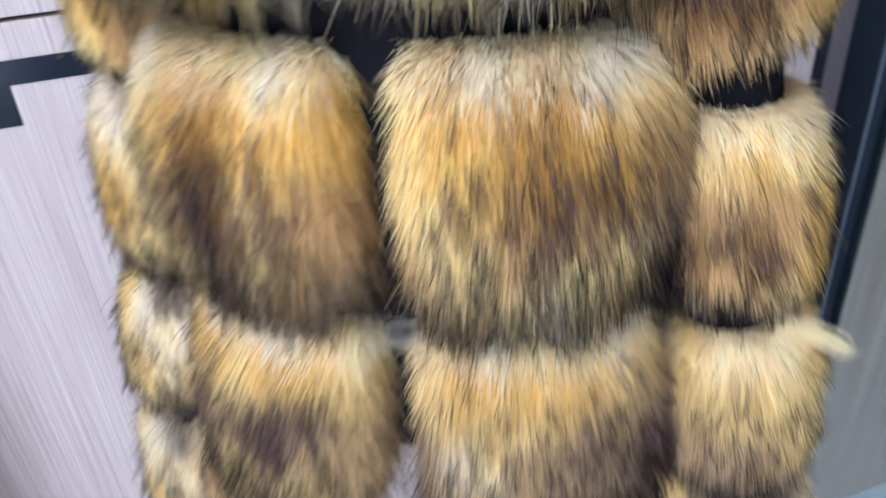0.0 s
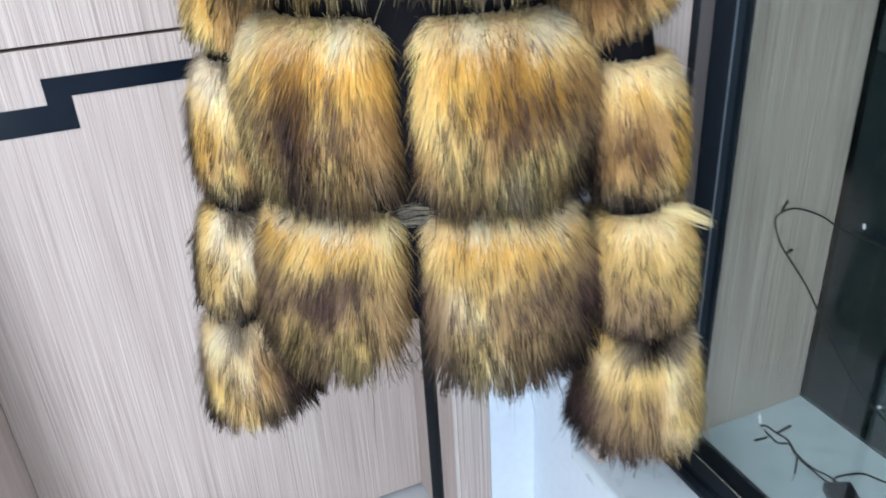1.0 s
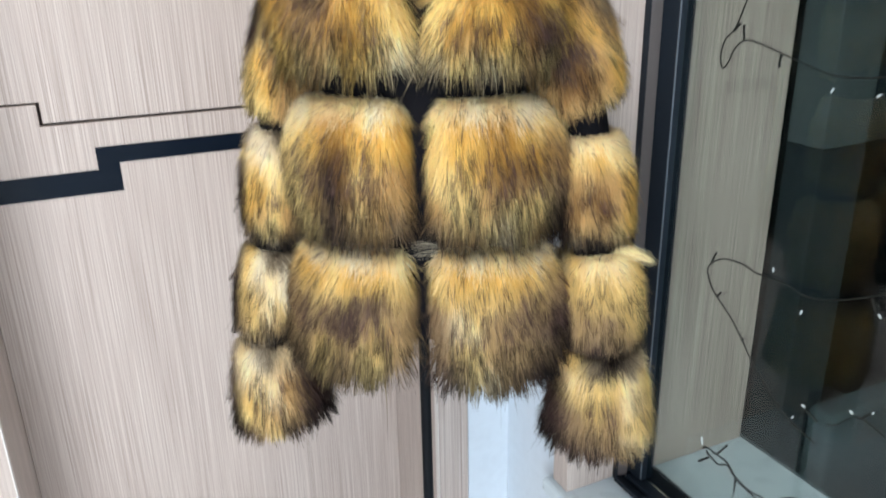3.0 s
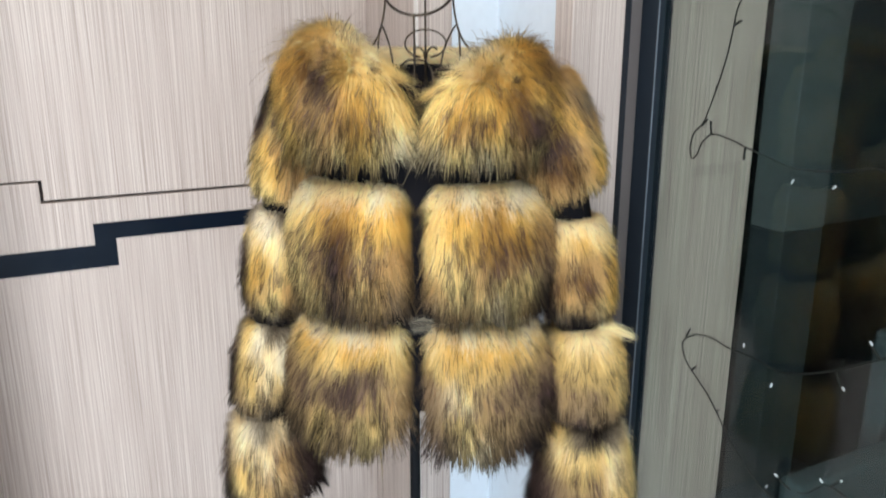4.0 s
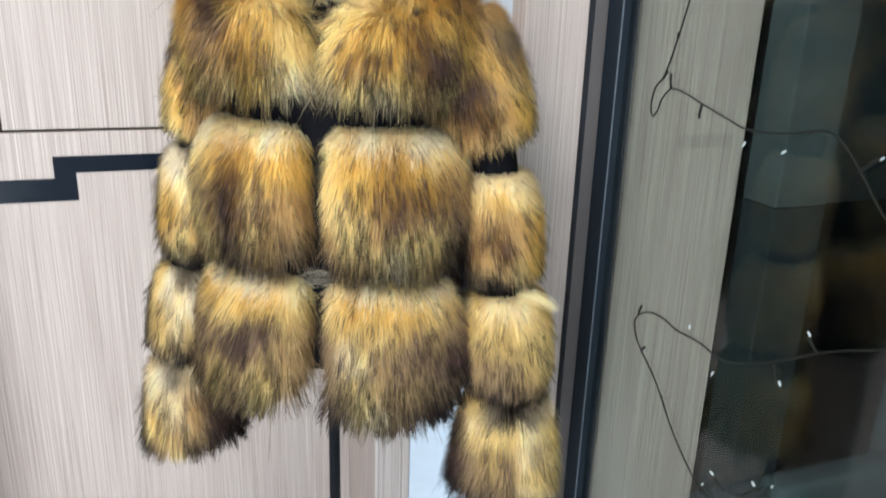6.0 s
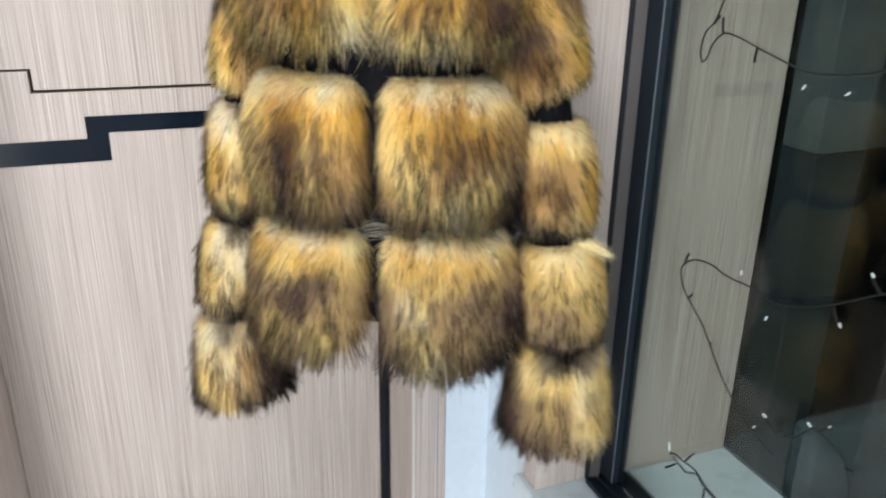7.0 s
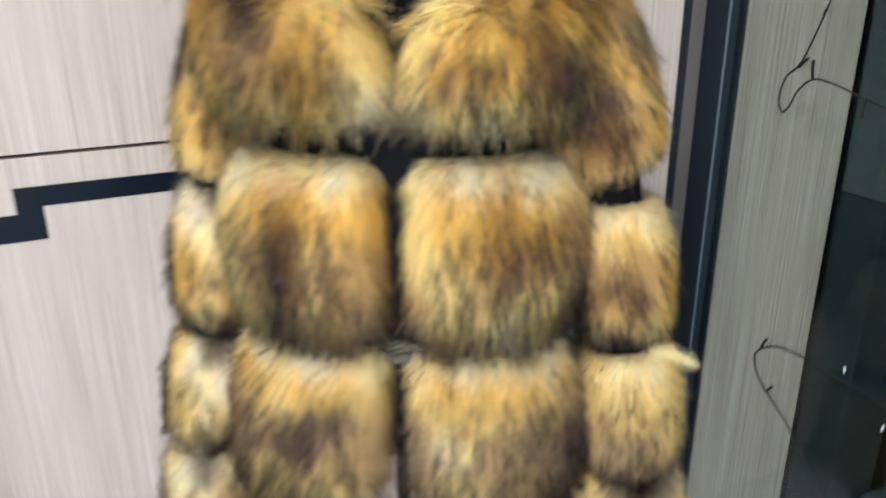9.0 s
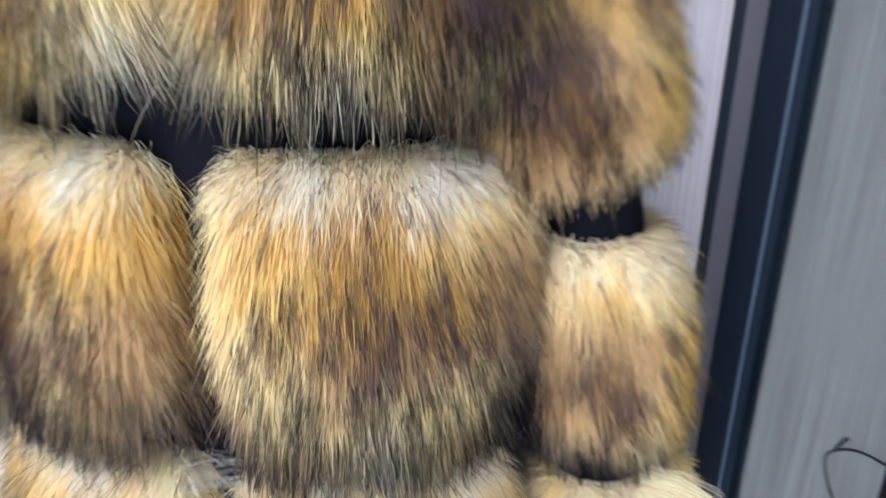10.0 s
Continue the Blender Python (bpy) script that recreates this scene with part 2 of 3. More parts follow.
# window frame: bronze outer strip, black stepped profiles
frame_1 = thing("window_1", (0, 0, 0), "black aluminium sliding window with a bronze outer strip", "window", kind="structure")
box("bead", 0.6238, 0.6264, 0.646, 0.66, 0.516, TOP, FRAME_BLACK, frame_1)
box("jamb", 0.6266, 0.655, 0.648, 0.68, 0.516, TOP, FRAME_BROWN, frame_1, 0.002, "bronze anodised jamb")
box("jamb", 0.6552, 0.7175, 0.6482, 0.68, 0.516, TOP, FRAME_BLACK, frame_1, 0.002)
box("stile", 0.6552, 0.690, 0.600, 0.6478, 0.5345, TOP, FRAME_BLACK, frame_1, 0.0012)
# Pale strip that paints the highlight along the stile's front edge.
box("highlight_line", 0.6536, 0.6551, 0.599, 0.602, 0.54, TOP, EDGE_HIGHLIGHT, frame_1)
box("bottom_rail", 0.618, 0.632, -2.5, 0.6478, 0.5155, 0.528, FRAME_BLACK, frame_1, 0.002)
box("bottom_rail", 0.6322, 0.645, -2.5, 0.6478, 0.5155, 0.524, FRAME_BLACK, frame_1, 0.002)
box("bottom_rail", 0.6452, 0.684, -2.5, 0.6398, 0.5155, 0.531, FRAME_BLACK, frame_1, 0.002)
box("bottom_rail", 0.6842, 0.722, -2.5, 0.6318, 0.5155, 0.534, FRAME_BLACK, frame_1, 0.003)
pane = box("pane", 0.667, 0.672, -2.5, 0.602, 0.538, TOP, PANE, frame_1)
pane.visible_shadow = False
pane = box("pane", 1.003, 1.009, -2.5, 0.70, 0.516, TOP, DARK_PANE, frame_1, 0, "smoked outer pane")
pane.visible_shadow = False

# near-black shell behind the outer pane; the dark outside is put into its colour
tagged(box("backdrop", 2.5, 2.6, -2.5, 1.8, -0.2, TOP, NIGHT), "near-black backdrop standing in for the dark beyond the smoked pane", "backdrop", kind="structure")
tagged(box("backing_north", 1.02, 2.5, 1.8, 1.9, -0.2, TOP, NIGHT), "added near-black side closing off the dark beyond the window", "wall", kind="structure")
tagged(box("backing_south", 1.02, 2.5, -2.6, -2.5, -0.2, TOP, NIGHT), "added near-black side closing off the dark beyond the window", "wall", kind="structure")
tagged(box("backing_floor", 1.02, 2.5, -2.5, 1.8, -0.3, -0.2, NIGHT), "added near-black floor under the dark beyond the window", "ground", kind="structure")
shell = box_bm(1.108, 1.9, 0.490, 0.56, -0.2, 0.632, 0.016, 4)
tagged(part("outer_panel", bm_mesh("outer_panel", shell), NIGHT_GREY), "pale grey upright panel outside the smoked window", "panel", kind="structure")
# One upright in two tones: dark below 1.25 m, lighter grey above.
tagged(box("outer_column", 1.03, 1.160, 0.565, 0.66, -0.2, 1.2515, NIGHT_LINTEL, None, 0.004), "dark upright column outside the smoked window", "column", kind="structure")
tagged(box("outer_block", 1.03, 1.160, 0.565, 0.66, 1.2525, TOP, NIGHT_BLOCK, None, 0.004), "lighter grey block above the column outside the smoked window", "wall", kind="structure")
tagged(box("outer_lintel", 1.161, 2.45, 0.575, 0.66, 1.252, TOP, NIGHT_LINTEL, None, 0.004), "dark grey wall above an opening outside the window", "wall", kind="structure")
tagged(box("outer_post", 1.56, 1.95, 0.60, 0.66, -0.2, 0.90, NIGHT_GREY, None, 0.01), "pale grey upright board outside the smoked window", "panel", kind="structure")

# ---- wardrobe ----
wardrobe = thing("wardrobe", (0, 1.26, 0), "pale combed laminate wardrobe with a stepped black inlay", "wardrobe")
Y0, Y1 = 0.0, 0.02
SX, SZ0, SZ1 = -0.422, 1.376, 1.330
upper = prism("upper_door", [(-0.5815, SZ0), (SX + 0.002, SZ0), (SX + 0.002, SZ1 + 0.002), (0.3268, SZ1 + 0.002), (0.3268, 2.55), (-0.5815, 2.55)], Y0, Y1, LAMINATE, wardrobe, 0.0012)
GAP = 0.0045
lower = prism("lower_door", [(-0.5815, 0.012), (0.3268, 0.012), (0.3268, SZ1 - GAP), (SX - GAP, SZ1 - GAP), (SX - GAP, SZ0 - GAP), (-0.5815, SZ0 - GAP)], Y0, Y1, LAMINATE, wardrobe, 0.0012)
inlay = [(-0.5815, 1.1725), (-0.287, 1.1725), (-0.287, 1.235), (0.0315, 1.235), (0.0315, 1.272), (-0.331, 1.272), (-0.331, 1.2235), (-0.5815, 1.2235)]
prism("inlay", inlay, -0.0025, 0.004, BLACK_GLOSS, wardrobe, 0.0004, "glossy black stepped inlay")
prism("inlay_line", [(0.0325, 1.232), (0.3268, 1.232), (0.3268, 1.2365), (0.0325, 1.2365)], -0.0012, 0.003, BLACK_GAP, wardrobe)
box("carcass", -0.5815, 0.3265, 0.0205, 0.24, 0.005, 2.6, BLACK_GAP, wardrobe)

# projecting end units on both sides of the doors
def end_unit(x0, x1, label):
    u = thing("tall_cabinet", ((x0 + x1) / 2, 1.2, 0), label, "cabinet")
    w = (x1 - x0) / 2
    box("body", -w, w, -0.210, 0.29, 0.004, 2.6, LAMINATE, u, 0.0012)
    box("front_panel", -w, w, -0.229, -0.2103, 0.004, 2.6, LAMINATE, u, 0.0018)
    return u, w


right_unit, half = end_unit(0.3272, 0.409, "narrow tall laminate cabinet end beside the white wall")
box("edge_band", -half - 0.0012, -half + 0.0006, -0.2285, -0.2108, 0.006, 2.59, PALE_EDGE, right_unit, 0, "pale edge band")
left_unit, half = end_unit(-1.6, -0.582, "wide tall laminate cabinet standing forward of the wardrobe")
box("edge_band", half - 0.0006, half + 0.0014, -0.2285, -0.2108, 0.006, 2.59, PALE_EDGE, left_unit, 0, "pale edge band")
box("joint", half - 0.0006, half + 0.0006, -0.2106, -0.2080, 0.006, 2.59, BLACK_GAP, left_unit, 0, "thin dark joint")
tagged(box("wall_back", -2.4, 0.41, 1.5, 1.6, 0.0, TOP, WHITE_WALL), "white wall behind the wardrobe", "wall", kind="structure")

# ---- coat stand ----
STAND = (0.146, 0.613)
stand = thing("dress_form", (*STAND, 0), "bronze wire dress form on a black metal pole", "dress form", turn=-30)
lathe("pole", [(0.0, 0.0112), (0.60, 0.0112), (0.602, 0.0100), (1.60, 0.0100)], (0, 0, 0.012), (0, 0, 1), POLE_BLACK, stand, 16)
lathe("base", [(0.0, 0.125), (0.006, 0.125), (0.012, 0.118), (0.014, 0.03), (0.03, 0.02)], (0, 0, 0), (0, 0, 1), POLE_BLACK, stand, 32)
lathe("knob_stem", [(0.0, 0.004), (0.022, 0.004)], (-0.014, 0, 0.588), (-1, 0, 0), WIRE_IRON, stand, 10)
knob = [(0.0, 0.012), (0.002, 0.0155), (0.017, 0.0155), (0.019, 0.013)]
knob_ob = lathe("knob", knob, (-0.034, 0, 0.588), (-1, 0, 0), BLACK_PLASTIC, stand, 14)
for k in range(14):
    w = 2 * math.pi * k / 14
    box("knob_rib", -0.0535, -0.0362, 0.0158 * math.cos(w) - 0.0012, 0.0158 * math.cos(w) + 0.0012, 0.588 + 0.0158 * math.sin(w) - 0.0012, 0.588 + 0.0158 * math.sin(w) + 0.0012, BLACK_PLASTIC, knob_ob)

# wire neck of the form, in the stand's own axes (front is -y)
CU, CV = 0.009, 0.05
WR = 0.0019


def ring_points(cx, cy, z, r, count=16, squash=1.0):
    return [(cx + r * math.cos(2 * math.pi * k / count), cy + squash * r * math.sin(2 * math.pi * k / count), z) for k in range(count)]


tube("neck_ring", [(x, y, 1.738 + (0.004 if y > CV else -0.034) * (abs(y - CV) / 0.056) ** 1.3) for x, y, z in ring_points(CU, CV, 0, 0.056)], 0.0024, WIRE_IRON, stand, 8, 4, True)
for sx in (-1, 1):
    tube("shoulder_wire", [(CU + sx * 0.056, CV, 1.735), (CU + sx * 0.061, CV, 1.70), (CU + sx * 0.072, CV, 1.668), (CU + sx * 0.098, CV, 1.638), (CU + sx * 0.15, CV + 0.005, 1.605), (CU + sx * 0.165, CV, 1.55)], WR, WIRE_IRON, stand)
    tube("brace_wire", [(CU + sx * 0.064, CV - 0.004, 1.69), (CU + sx * 0.058, CV - 0.02, 1.684), (CU + sx * 0.045, CV - 0.045, 1.655), (CU + sx * 0.038, CV - 0.055, 1.62)], WR * 0.9, WIRE_IRON, stand)
    tube("side_wire", [(CU + sx * 0.066, CV - 0.006, 1.684), (CU + sx * 0.069, CV - 0.012, 1.65), (CU + sx * 0.07, CV - 0.014, 1.60)], WR * 0.9, WIRE_IRON, stand)
tube("front_wire", [(CU - 0.004, CV - 0.056, 1.704), (CU - 0.004, CV - 0.058, 1.69), (CU - 0.003, CV - 0.062, 1.64), (CU - 0.002, CV - 0.08, 1.56)], WR, WIRE_IRON, stand)
tube("back_wire", [(CU + 0.006, CV + 0.056, 1.742), (CU + 0.006, CV + 0.058, 1.69), (CU + 0.006, CV + 0.060, 1.63), (CU + 0.006, CV + 0.07, 1.56)], WR, WIRE_IRON, stand)


SX0, SZC, SY = CU + 0.006, 1.659, CV + 0.057
loop = [(SX0 + 0.036 * math.sin(w), SY, SZC - 0.024 * math.cos(w)) for w in [0.25 + k * 5.78 / 18 for k in range(19)]]
tube("scroll", loop, WR * 0.9, WIRE_IRON, stand, 6, 3)
for sx in (-1, 1):
    tube("hook_wire", [(SX0 + sx * 0.001, SY, 1.632), (SX0 + sx * 0.003, SY, 1.644), (SX0 + sx * 0.009, SY, 1.652), (SX0 + sx * 0.017, SY, 1.6525), (SX0 + sx * 0.021, SY, 1.648)], WR * 0.9, WIRE_IRON, stand)
    tube("arch_wire", [(CU - 0.002 + sx * 0.002, CV - 0.064, 1.635), (CU - 0.002 + sx * 0.014, CV - 0.062, 1.633), (CU - 0.002 + sx * 0.026, CV - 0.06, 1.619), (CU - 0.002 + sx * 0.030, CV - 0.066, 1.59)], WR * 0.9, WIRE_IRON, stand)

# ---- fur coat ----
coat = thing("fur_coat", (*STAND, 0), "short golden-brown faux fur coat with puffy panels on a dress form", "coat", turn=-30)

# tones of the fur, by letter: its dyes, in places shade or light
FUR_TONES = {"W": (1.0, 0.91, 0.73), "C": (1.0, 0.85, 0.56), "P": (0.95, 0.755, 0.35), "G": (0.86, 0.605, 0.18), "Y": (0.74, 0.56, 0.235), "A": (0.62, 0.372, 0.092), "T": (0.67, 0.455, 0.20),
        "N": (0.57, 0.405, 0.205), "R": (0.30, 0.165, 0.058), "D": (0.41, 0.29, 0.17), "K": (0.28, 0.23, 0.165), "U": (0.090, 0.056, 0.050), "S": (0.015, 0.012, 0.012)}
UMBER, SOOT, CREAM = FUR_TONES["U"], FUR_TONES["S"], FUR_TONES["C"]
BODY_U, BODY_V, BODY_P = 0.016, -0.01, 2.7
rng = np.random.default_rng(7)


def lerp(a, b, t):
    return a + (b - a) * t


def unit(v):
    return v / np.maximum(np.linalg.norm(v, axis=-1, keepdims=True), 1e-9)


def bulge(a, b, side, open_foot=False):
    """How far a padded panel swells: nothing at its seams, full in the middle."""
    over = np.clip(np.sin(np.pi * np.clip(np.minimum(b, 0.5) if open_foot else b, 0, 1)), 0, 1) ** 0.34
    across = np.clip(np.minimum(a, 1 - a) / side, 0, 1) if side else 1.0
    return over * np.sqrt(np.clip(across * (2 - across), 0, 1)) if side else over


def oval(th, ru, rv):
    s, c = np.sin(th), np.cos(th)
    return ru * np.sign(s) * np.abs(s) ** (2 / BODY_P), rv * np.sign(c) * np.abs(c) ** (2 / BODY_P)


def body_surface(side, z0, z1, t0=5.8, t1=84.0, ru=0.166, rv=0.116, puff=0.044, hem=0.0, flare=0.0, open_foot=False):
    """A front panel of the trunk between two seams; side is -1 or 1."""
    def surface(a, b):
        th = side * np.radians(lerp(t0, t1, a))
        grow = 1 + flare * b
        u, v = oval(th, ru * grow, rv * grow)
        z = lerp(z0, z1 + hem * a ** 4 + 0.3 * hem * (1 - a) ** 6, b)
        p = puff * bulge(a, b * 0.86, 0.04, open_foot)
        n = unit(np.stack([u / ru ** 2, v / rv ** 2], -1))
        return np.stack([BODY_U + u + n[..., 0] * p, -(BODY_V + v + n[..., 1] * p), z], -1)
    return surface


def chest_surface(side, top, t1=92.0, puff=0.044, z1=1.550, ru=0.168, rv=0.106):
    """The yoke: rises over the shoulder and draws back from the neck."""
    def surface(a, b):
        rise = np.clip(1 - b / 0.42, 0, 1)
        neck = np.clip(1 - b / 0.33, 0, 1) ** 1.2
        th = side * np.radians(lerp(5.0 + 0.8 * side + 28.0 * neck, t1, a))
        s = np.sqrt(np.clip(1 - rise ** 2, 0.0, 1))
        u, v = oval(th, ru, rv)
        v = v * (0.05 + 0.95 * s)
        z = lerp(top - (0.016 - 0.004 * side) * a - 0.022 * np.exp(-a / 0.10), z1 - 0.010 * np.exp(-a / 0.25), b)
        p = puff * bulge(a, b * 0.65 + 0.2, 0.08)
        n = unit(np.stack([u / ru ** 2, v / rv ** 2, 0.0 * u], -1))
        n = unit(n * s[..., None] + np.array([0, 0, 1.0]) * rise[..., None])
        return np.stack([BODY_U + u + n[..., 0] * p, -(BODY_V + v + n[..., 1] * p), z + n[..., 2] * p], -1)
    return surface


def back_surface(z0, z1, ru=0.172, rv=0.112, puff=0.03):
    def surface(a, b):
        th = np.radians(lerp(80.0, 280.0, a))
        u, v = oval(th, ru, rv)
        p = puff * bulge(a, b, 0.1)
        n = unit(np.stack([u / ru ** 2, v / rv ** 2], -1))
        return np.stack([BODY_U + u + n[..., 0] * p, -(BODY_V + v + n[..., 1] * p), lerp(z0, z1, b)], -1)
    return surface


def sleeve_surface(ends, r0, r1, puff, open_foot=False):
    """A ring of a sleeve between two points of its axis, with radii at top and foot."""
    p0, p1 = np.array(ends[0]), np.array(ends[1])
    t = unit(p1 - p0)
    e2 = np.array([0.0, -1.0, 0.0])
    e1 = unit(np.cross(e2, t))
    e2 = np.cross(t, e1)

    def surface(a, b):
        w = 2 * np.pi * a
        r = lerp(r0, r1, b) + puff * bulge(a, b, 0, open_foot)
        return p0 + (p1 - p0) * b[..., None] + r[..., None] * (np.cos(w)[..., None] * e1 + np.sin(w)[..., None] * e2)
    return surface


def tint(base, target, amount):
    return base + (np.array(target) - base) * np.clip(amount, 0, 1)[..., None]


def value_noise(x, y, seed):
    """Smooth noise in the plane, spread evenly over 0 to 1."""
    table = np.random.default_rng(seed).random((256, 256))
    xi, yi = np.floor(x).astype(int), np.floor(y).astype(int)
    fx, fy = x - xi, y - yi
    fx, fy = fx * fx * (3 - 2 * fx), fy * fy * (3 - 2 * fy)
    g = table[xi % 256, yi % 256], table[(xi + 1) % 256, yi % 256], table[xi % 256, (yi + 1) % 256], table[(xi + 1) % 256, (yi + 1) % 256]
    return lerp(lerp(g[0], g[1], fx), lerp(g[2], g[3], fx), fy)


def streaks(root, seed, fine=1.0, keen=0.6):
    x = (root[:, 0] + 0.55 * root[:, 1]) / fine
    z = root[:, 2] / fine
    v = (1 - keen) * value_noise(x / 0.0095 + 50, z / 0.030 + 50, seed) + keen * value_noise(x / 0.0030 + 80, z / 0.013 + 80, seed + 1)
    return 1 / (1 + np.exp(-(v - 0.5) / 0.105))


def tone_at(chart, p, q):
    """The tone of a panel: rows of letters from its crest to its foot, blended between neighbours."""
    grid = np.array([[FUR_TONES[c] for c in row] for row in chart]) ** 0.5
    x = np.clip(np.clip(p, 0, 1) * len(chart[0]) - 0.5, 0, len(chart[0]) - 1.001)
    y = np.clip(np.clip(q, 0, 1) * len(chart) - 0.5, 0, len(chart) - 1.001)
    i, j = x.astype(int), y.astype(int)
    fx, fy = (x - i)[..., None], (y - j)[..., None]
    fx, fy = fx * fx * (3 - 2 * fx), fy * fy * (3 - 2 * fy)
    return lerp(lerp(grid[j, i], grid[j, i + 1], fx), lerp(grid[j + 1, i], grid[j + 1, i + 1], fx), fy) ** 2


def fur_panel(name, surface, count, length, chart, grid=(36, 14), lift=0.62, flip=1.0, width=0.00066, fan=0.0, sway=0.0, axis=None, whorl=None, spread=(0.011, 0.016), points=(0.13, 0.40, 0.03)):
    """One padded panel: a closed skin under it and a coat of tapered hairs, gathered into locks.
    fan: how far the nap spreads from the middle; sway: its lean; whorl: where it parts; points: dark guard hairs in the middle, at the foot, at the crest."""
    ga, gb = np.meshgrid(np.linspace(0, 1, grid[0]), np.linspace(0, 1, grid[1]), indexing="ij")
    skin = surface(ga.ravel(), gb.ravel())
    idx = np.arange(grid[0] * grid[1]).reshape(grid)
    quads = np.stack([idx[:-1, :-1], idx[1:, :-1], idx[1:, 1:], idx[:-1, 1:]], -1).reshape(-1, 4)

    def frame_at(a, b):
        e = 0.004
        p = surface(a, b)
        ta = surface(np.clip(a + e, 0, 1), b) - surface(np.clip(a - e, 0, 1), b)
        tb = surface(a, np.clip(b + e, 0, 1)) - surface(a, np.clip(b - e, 0, 1))
        nrm = unit(np.cross(ta, tb)) * flip
        return p, nrm, unit(tb), unit(ta)

    locks = max(int(count / 18), 8)
    la = (np.arange(locks) * 0.7548777 + rng.normal(0, 0.006, locks)) % 1.0
    lb = (np.arange(locks) * 0.5698403 + rng.normal(0, 0.006, locks)) % 1.0
    lock_of = rng.integers(0, locks, count)
    a = np.clip(la[lock_of] + rng.normal(0, spread[0], count), 0, 1)
    b = np.clip(lb[lock_of] + rng.normal(0, spread[1], count), 0, 1)
    loose = rng.random(count) < 0.4
    a, b = np.where(loose, rng.random(count), a), np.where(loose, rng.random(count), b)
    crest = rng.random(count) < 0.10
    b = np.where(crest, 0.05 * rng.random(count), b)
    loose |= crest
    p, nrm, down, across = frame_at(a, b)
    share = points[2] + points[0] * np.clip((lb - 0.10) / 0.25, 0, 1) + points[1] * np.clip((lb - 0.78) / 0.18, 0, 1)
    stray = (np.arange(locks) * 0.6180340 + rng.normal(0, 0.03, locks)) % 1.0
    guard = ~loose & (stray[lock_of] < share[lock_of]) & (rng.random(count) < 0.8)
    guard |= loose & (rng.random(count) < 0.03 + (0.035 * (b < 0.16) if whorl else 0.0))
    # locks share a lean, single hairs stray from it
    lean = (rng.normal(0, 0.13, locks)[lock_of] + rng.normal(0, 0.10, count) + fan * (a - 0.4))[:, None]
    out = (lift * (1.0 + 0.10 * np.exp(-(b / 0.10) ** 2)) * np.exp(rng.normal(0, 0.16, locks)[lock_of] + rng.normal(0, 0.13, count)))[:, None]
    out = out * np.where(guard, 1.3, 1.0)[:, None]
    lay = (1.0 - 0.55 * np.exp(-(b / 0.06) ** 2))[:, None]
    drop = np.ones((count, 1))
    part_way = np.zeros((count, 3))
    if whorl:
        away = (p - np.array([whorl[0], 0, whorl[1]])) * np.array([1.0, 0.0, 1.0])
        near = np.exp(-(np.linalg.norm(away, axis=1) / whorl[2]) ** 2)[:, None]
        part_way = unit(away) * near * 0.4
        lay = lay * (1 - 0.5 * near)
        drop = 1 - 0.3 * near
    start = unit(nrm * out + down * lay * 0.8 + across * lean + part_way + np.array([sway, 0, 0]))
    ln = (length * (1 - 0.25 * np.exp(-(b / 0.08) ** 2)) * (1 - 0.2 * np.clip((b - 0.85) / 0.15, 0, 1)) * np.exp(rng.normal(0, 0.14, count)))[:, None]
    fall = (np.array([0, 0, -1.0]) * 0.75 + nrm * -0.10) * drop
    # slow drift of the nap over the panel and a slight wave in every hair
    drift = np.sin(p[:, 0] * 61 + p[:, 2] * 23 + 1.3) * np.sin(p[:, 2] * 57 - p[:, 0] * 31) * 0.22
    start = unit(start + across * drift[:, None])
    wave = (rng.normal(0, 1, count) * 0.0022)[:, None] * across + (rng.normal(0, 1, count) * 0.0016)[:, None] * nrm
    ln = ln * np.where(guard, (1.15 + 0.45 * rng.random(count) ** 3) * np.where((b > 0.85) & (axis is None) | ((b < 0.16) & bool(whorl)), 1.35, 1.0), 1.0)[:, None]
    s = np.array([0.0, 0.36, 0.70, 1.0])
    line = [p - nrm * 0.002 + (start * k + fall * (k * k) * 0.55) * ln + wave * math.sin(k * 5.2) for k in s]
    # tips draw together within a lock, most of all in the dark pointed ones
    tipmean = np.zeros((locks, 3))
    tight = ~loose
    np.add.at(tipmean, lock_of[tight], line[3][tight])
    tipmean /= np.maximum(np.bincount(lock_of[tight], minlength=locks), 1)[:, None]
    pull = (np.where(guard & tight, rng.uniform(0.75, 0.97, count), np.where(tight, rng.uniform(0.1, 0.65, count), 0.0)))[:, None]
    line[3] = line[3] + (tipmean[lock_of] - line[3]) * pull
    line[2] = line[2] + (tipmean[lock_of] - line[2]) * pull * 0.42
    # tone along each hair, roots drawn towards umber
    where = np.stack(line, 1)
    middle = 0.0 if axis is None else axis[0][0] + (axis[1][0] - axis[0][0]) * (where[..., 2] - axis[0][2]) / (axis[1][2] - axis[0][2])
    px = where[..., 0] - middle
    x0, x1 = np.percentile(px, (1, 99))
    z0, z1 = np.percentile(where[..., 2], (1.5, 98.5))
    wander = streaks(p, 11, 1.6) - 0.5
    jx = (rng.normal(0, 0.02, locks)[lock_of] + rng.normal(0, 0.02, count) + 0.03 * wander)[:, None]
    jz = (rng.normal(0, 0.03, locks)[lock_of] + rng.normal(0, 0.03, count) + 0.10 * wander)[:, None]
    tone = tone_at(chart, (px - x0) / (x1 - x0) + jx, (z1 - where[..., 2]) / (z1 - z0) + jz)
    tone *= np.exp(rng.normal(0, 0.035, count) + rng.normal(0, 0.08, locks)[lock_of] + 0.20 * (streaks(p, 23, 1.1, 0.85) - 0.5))[:, None, None]
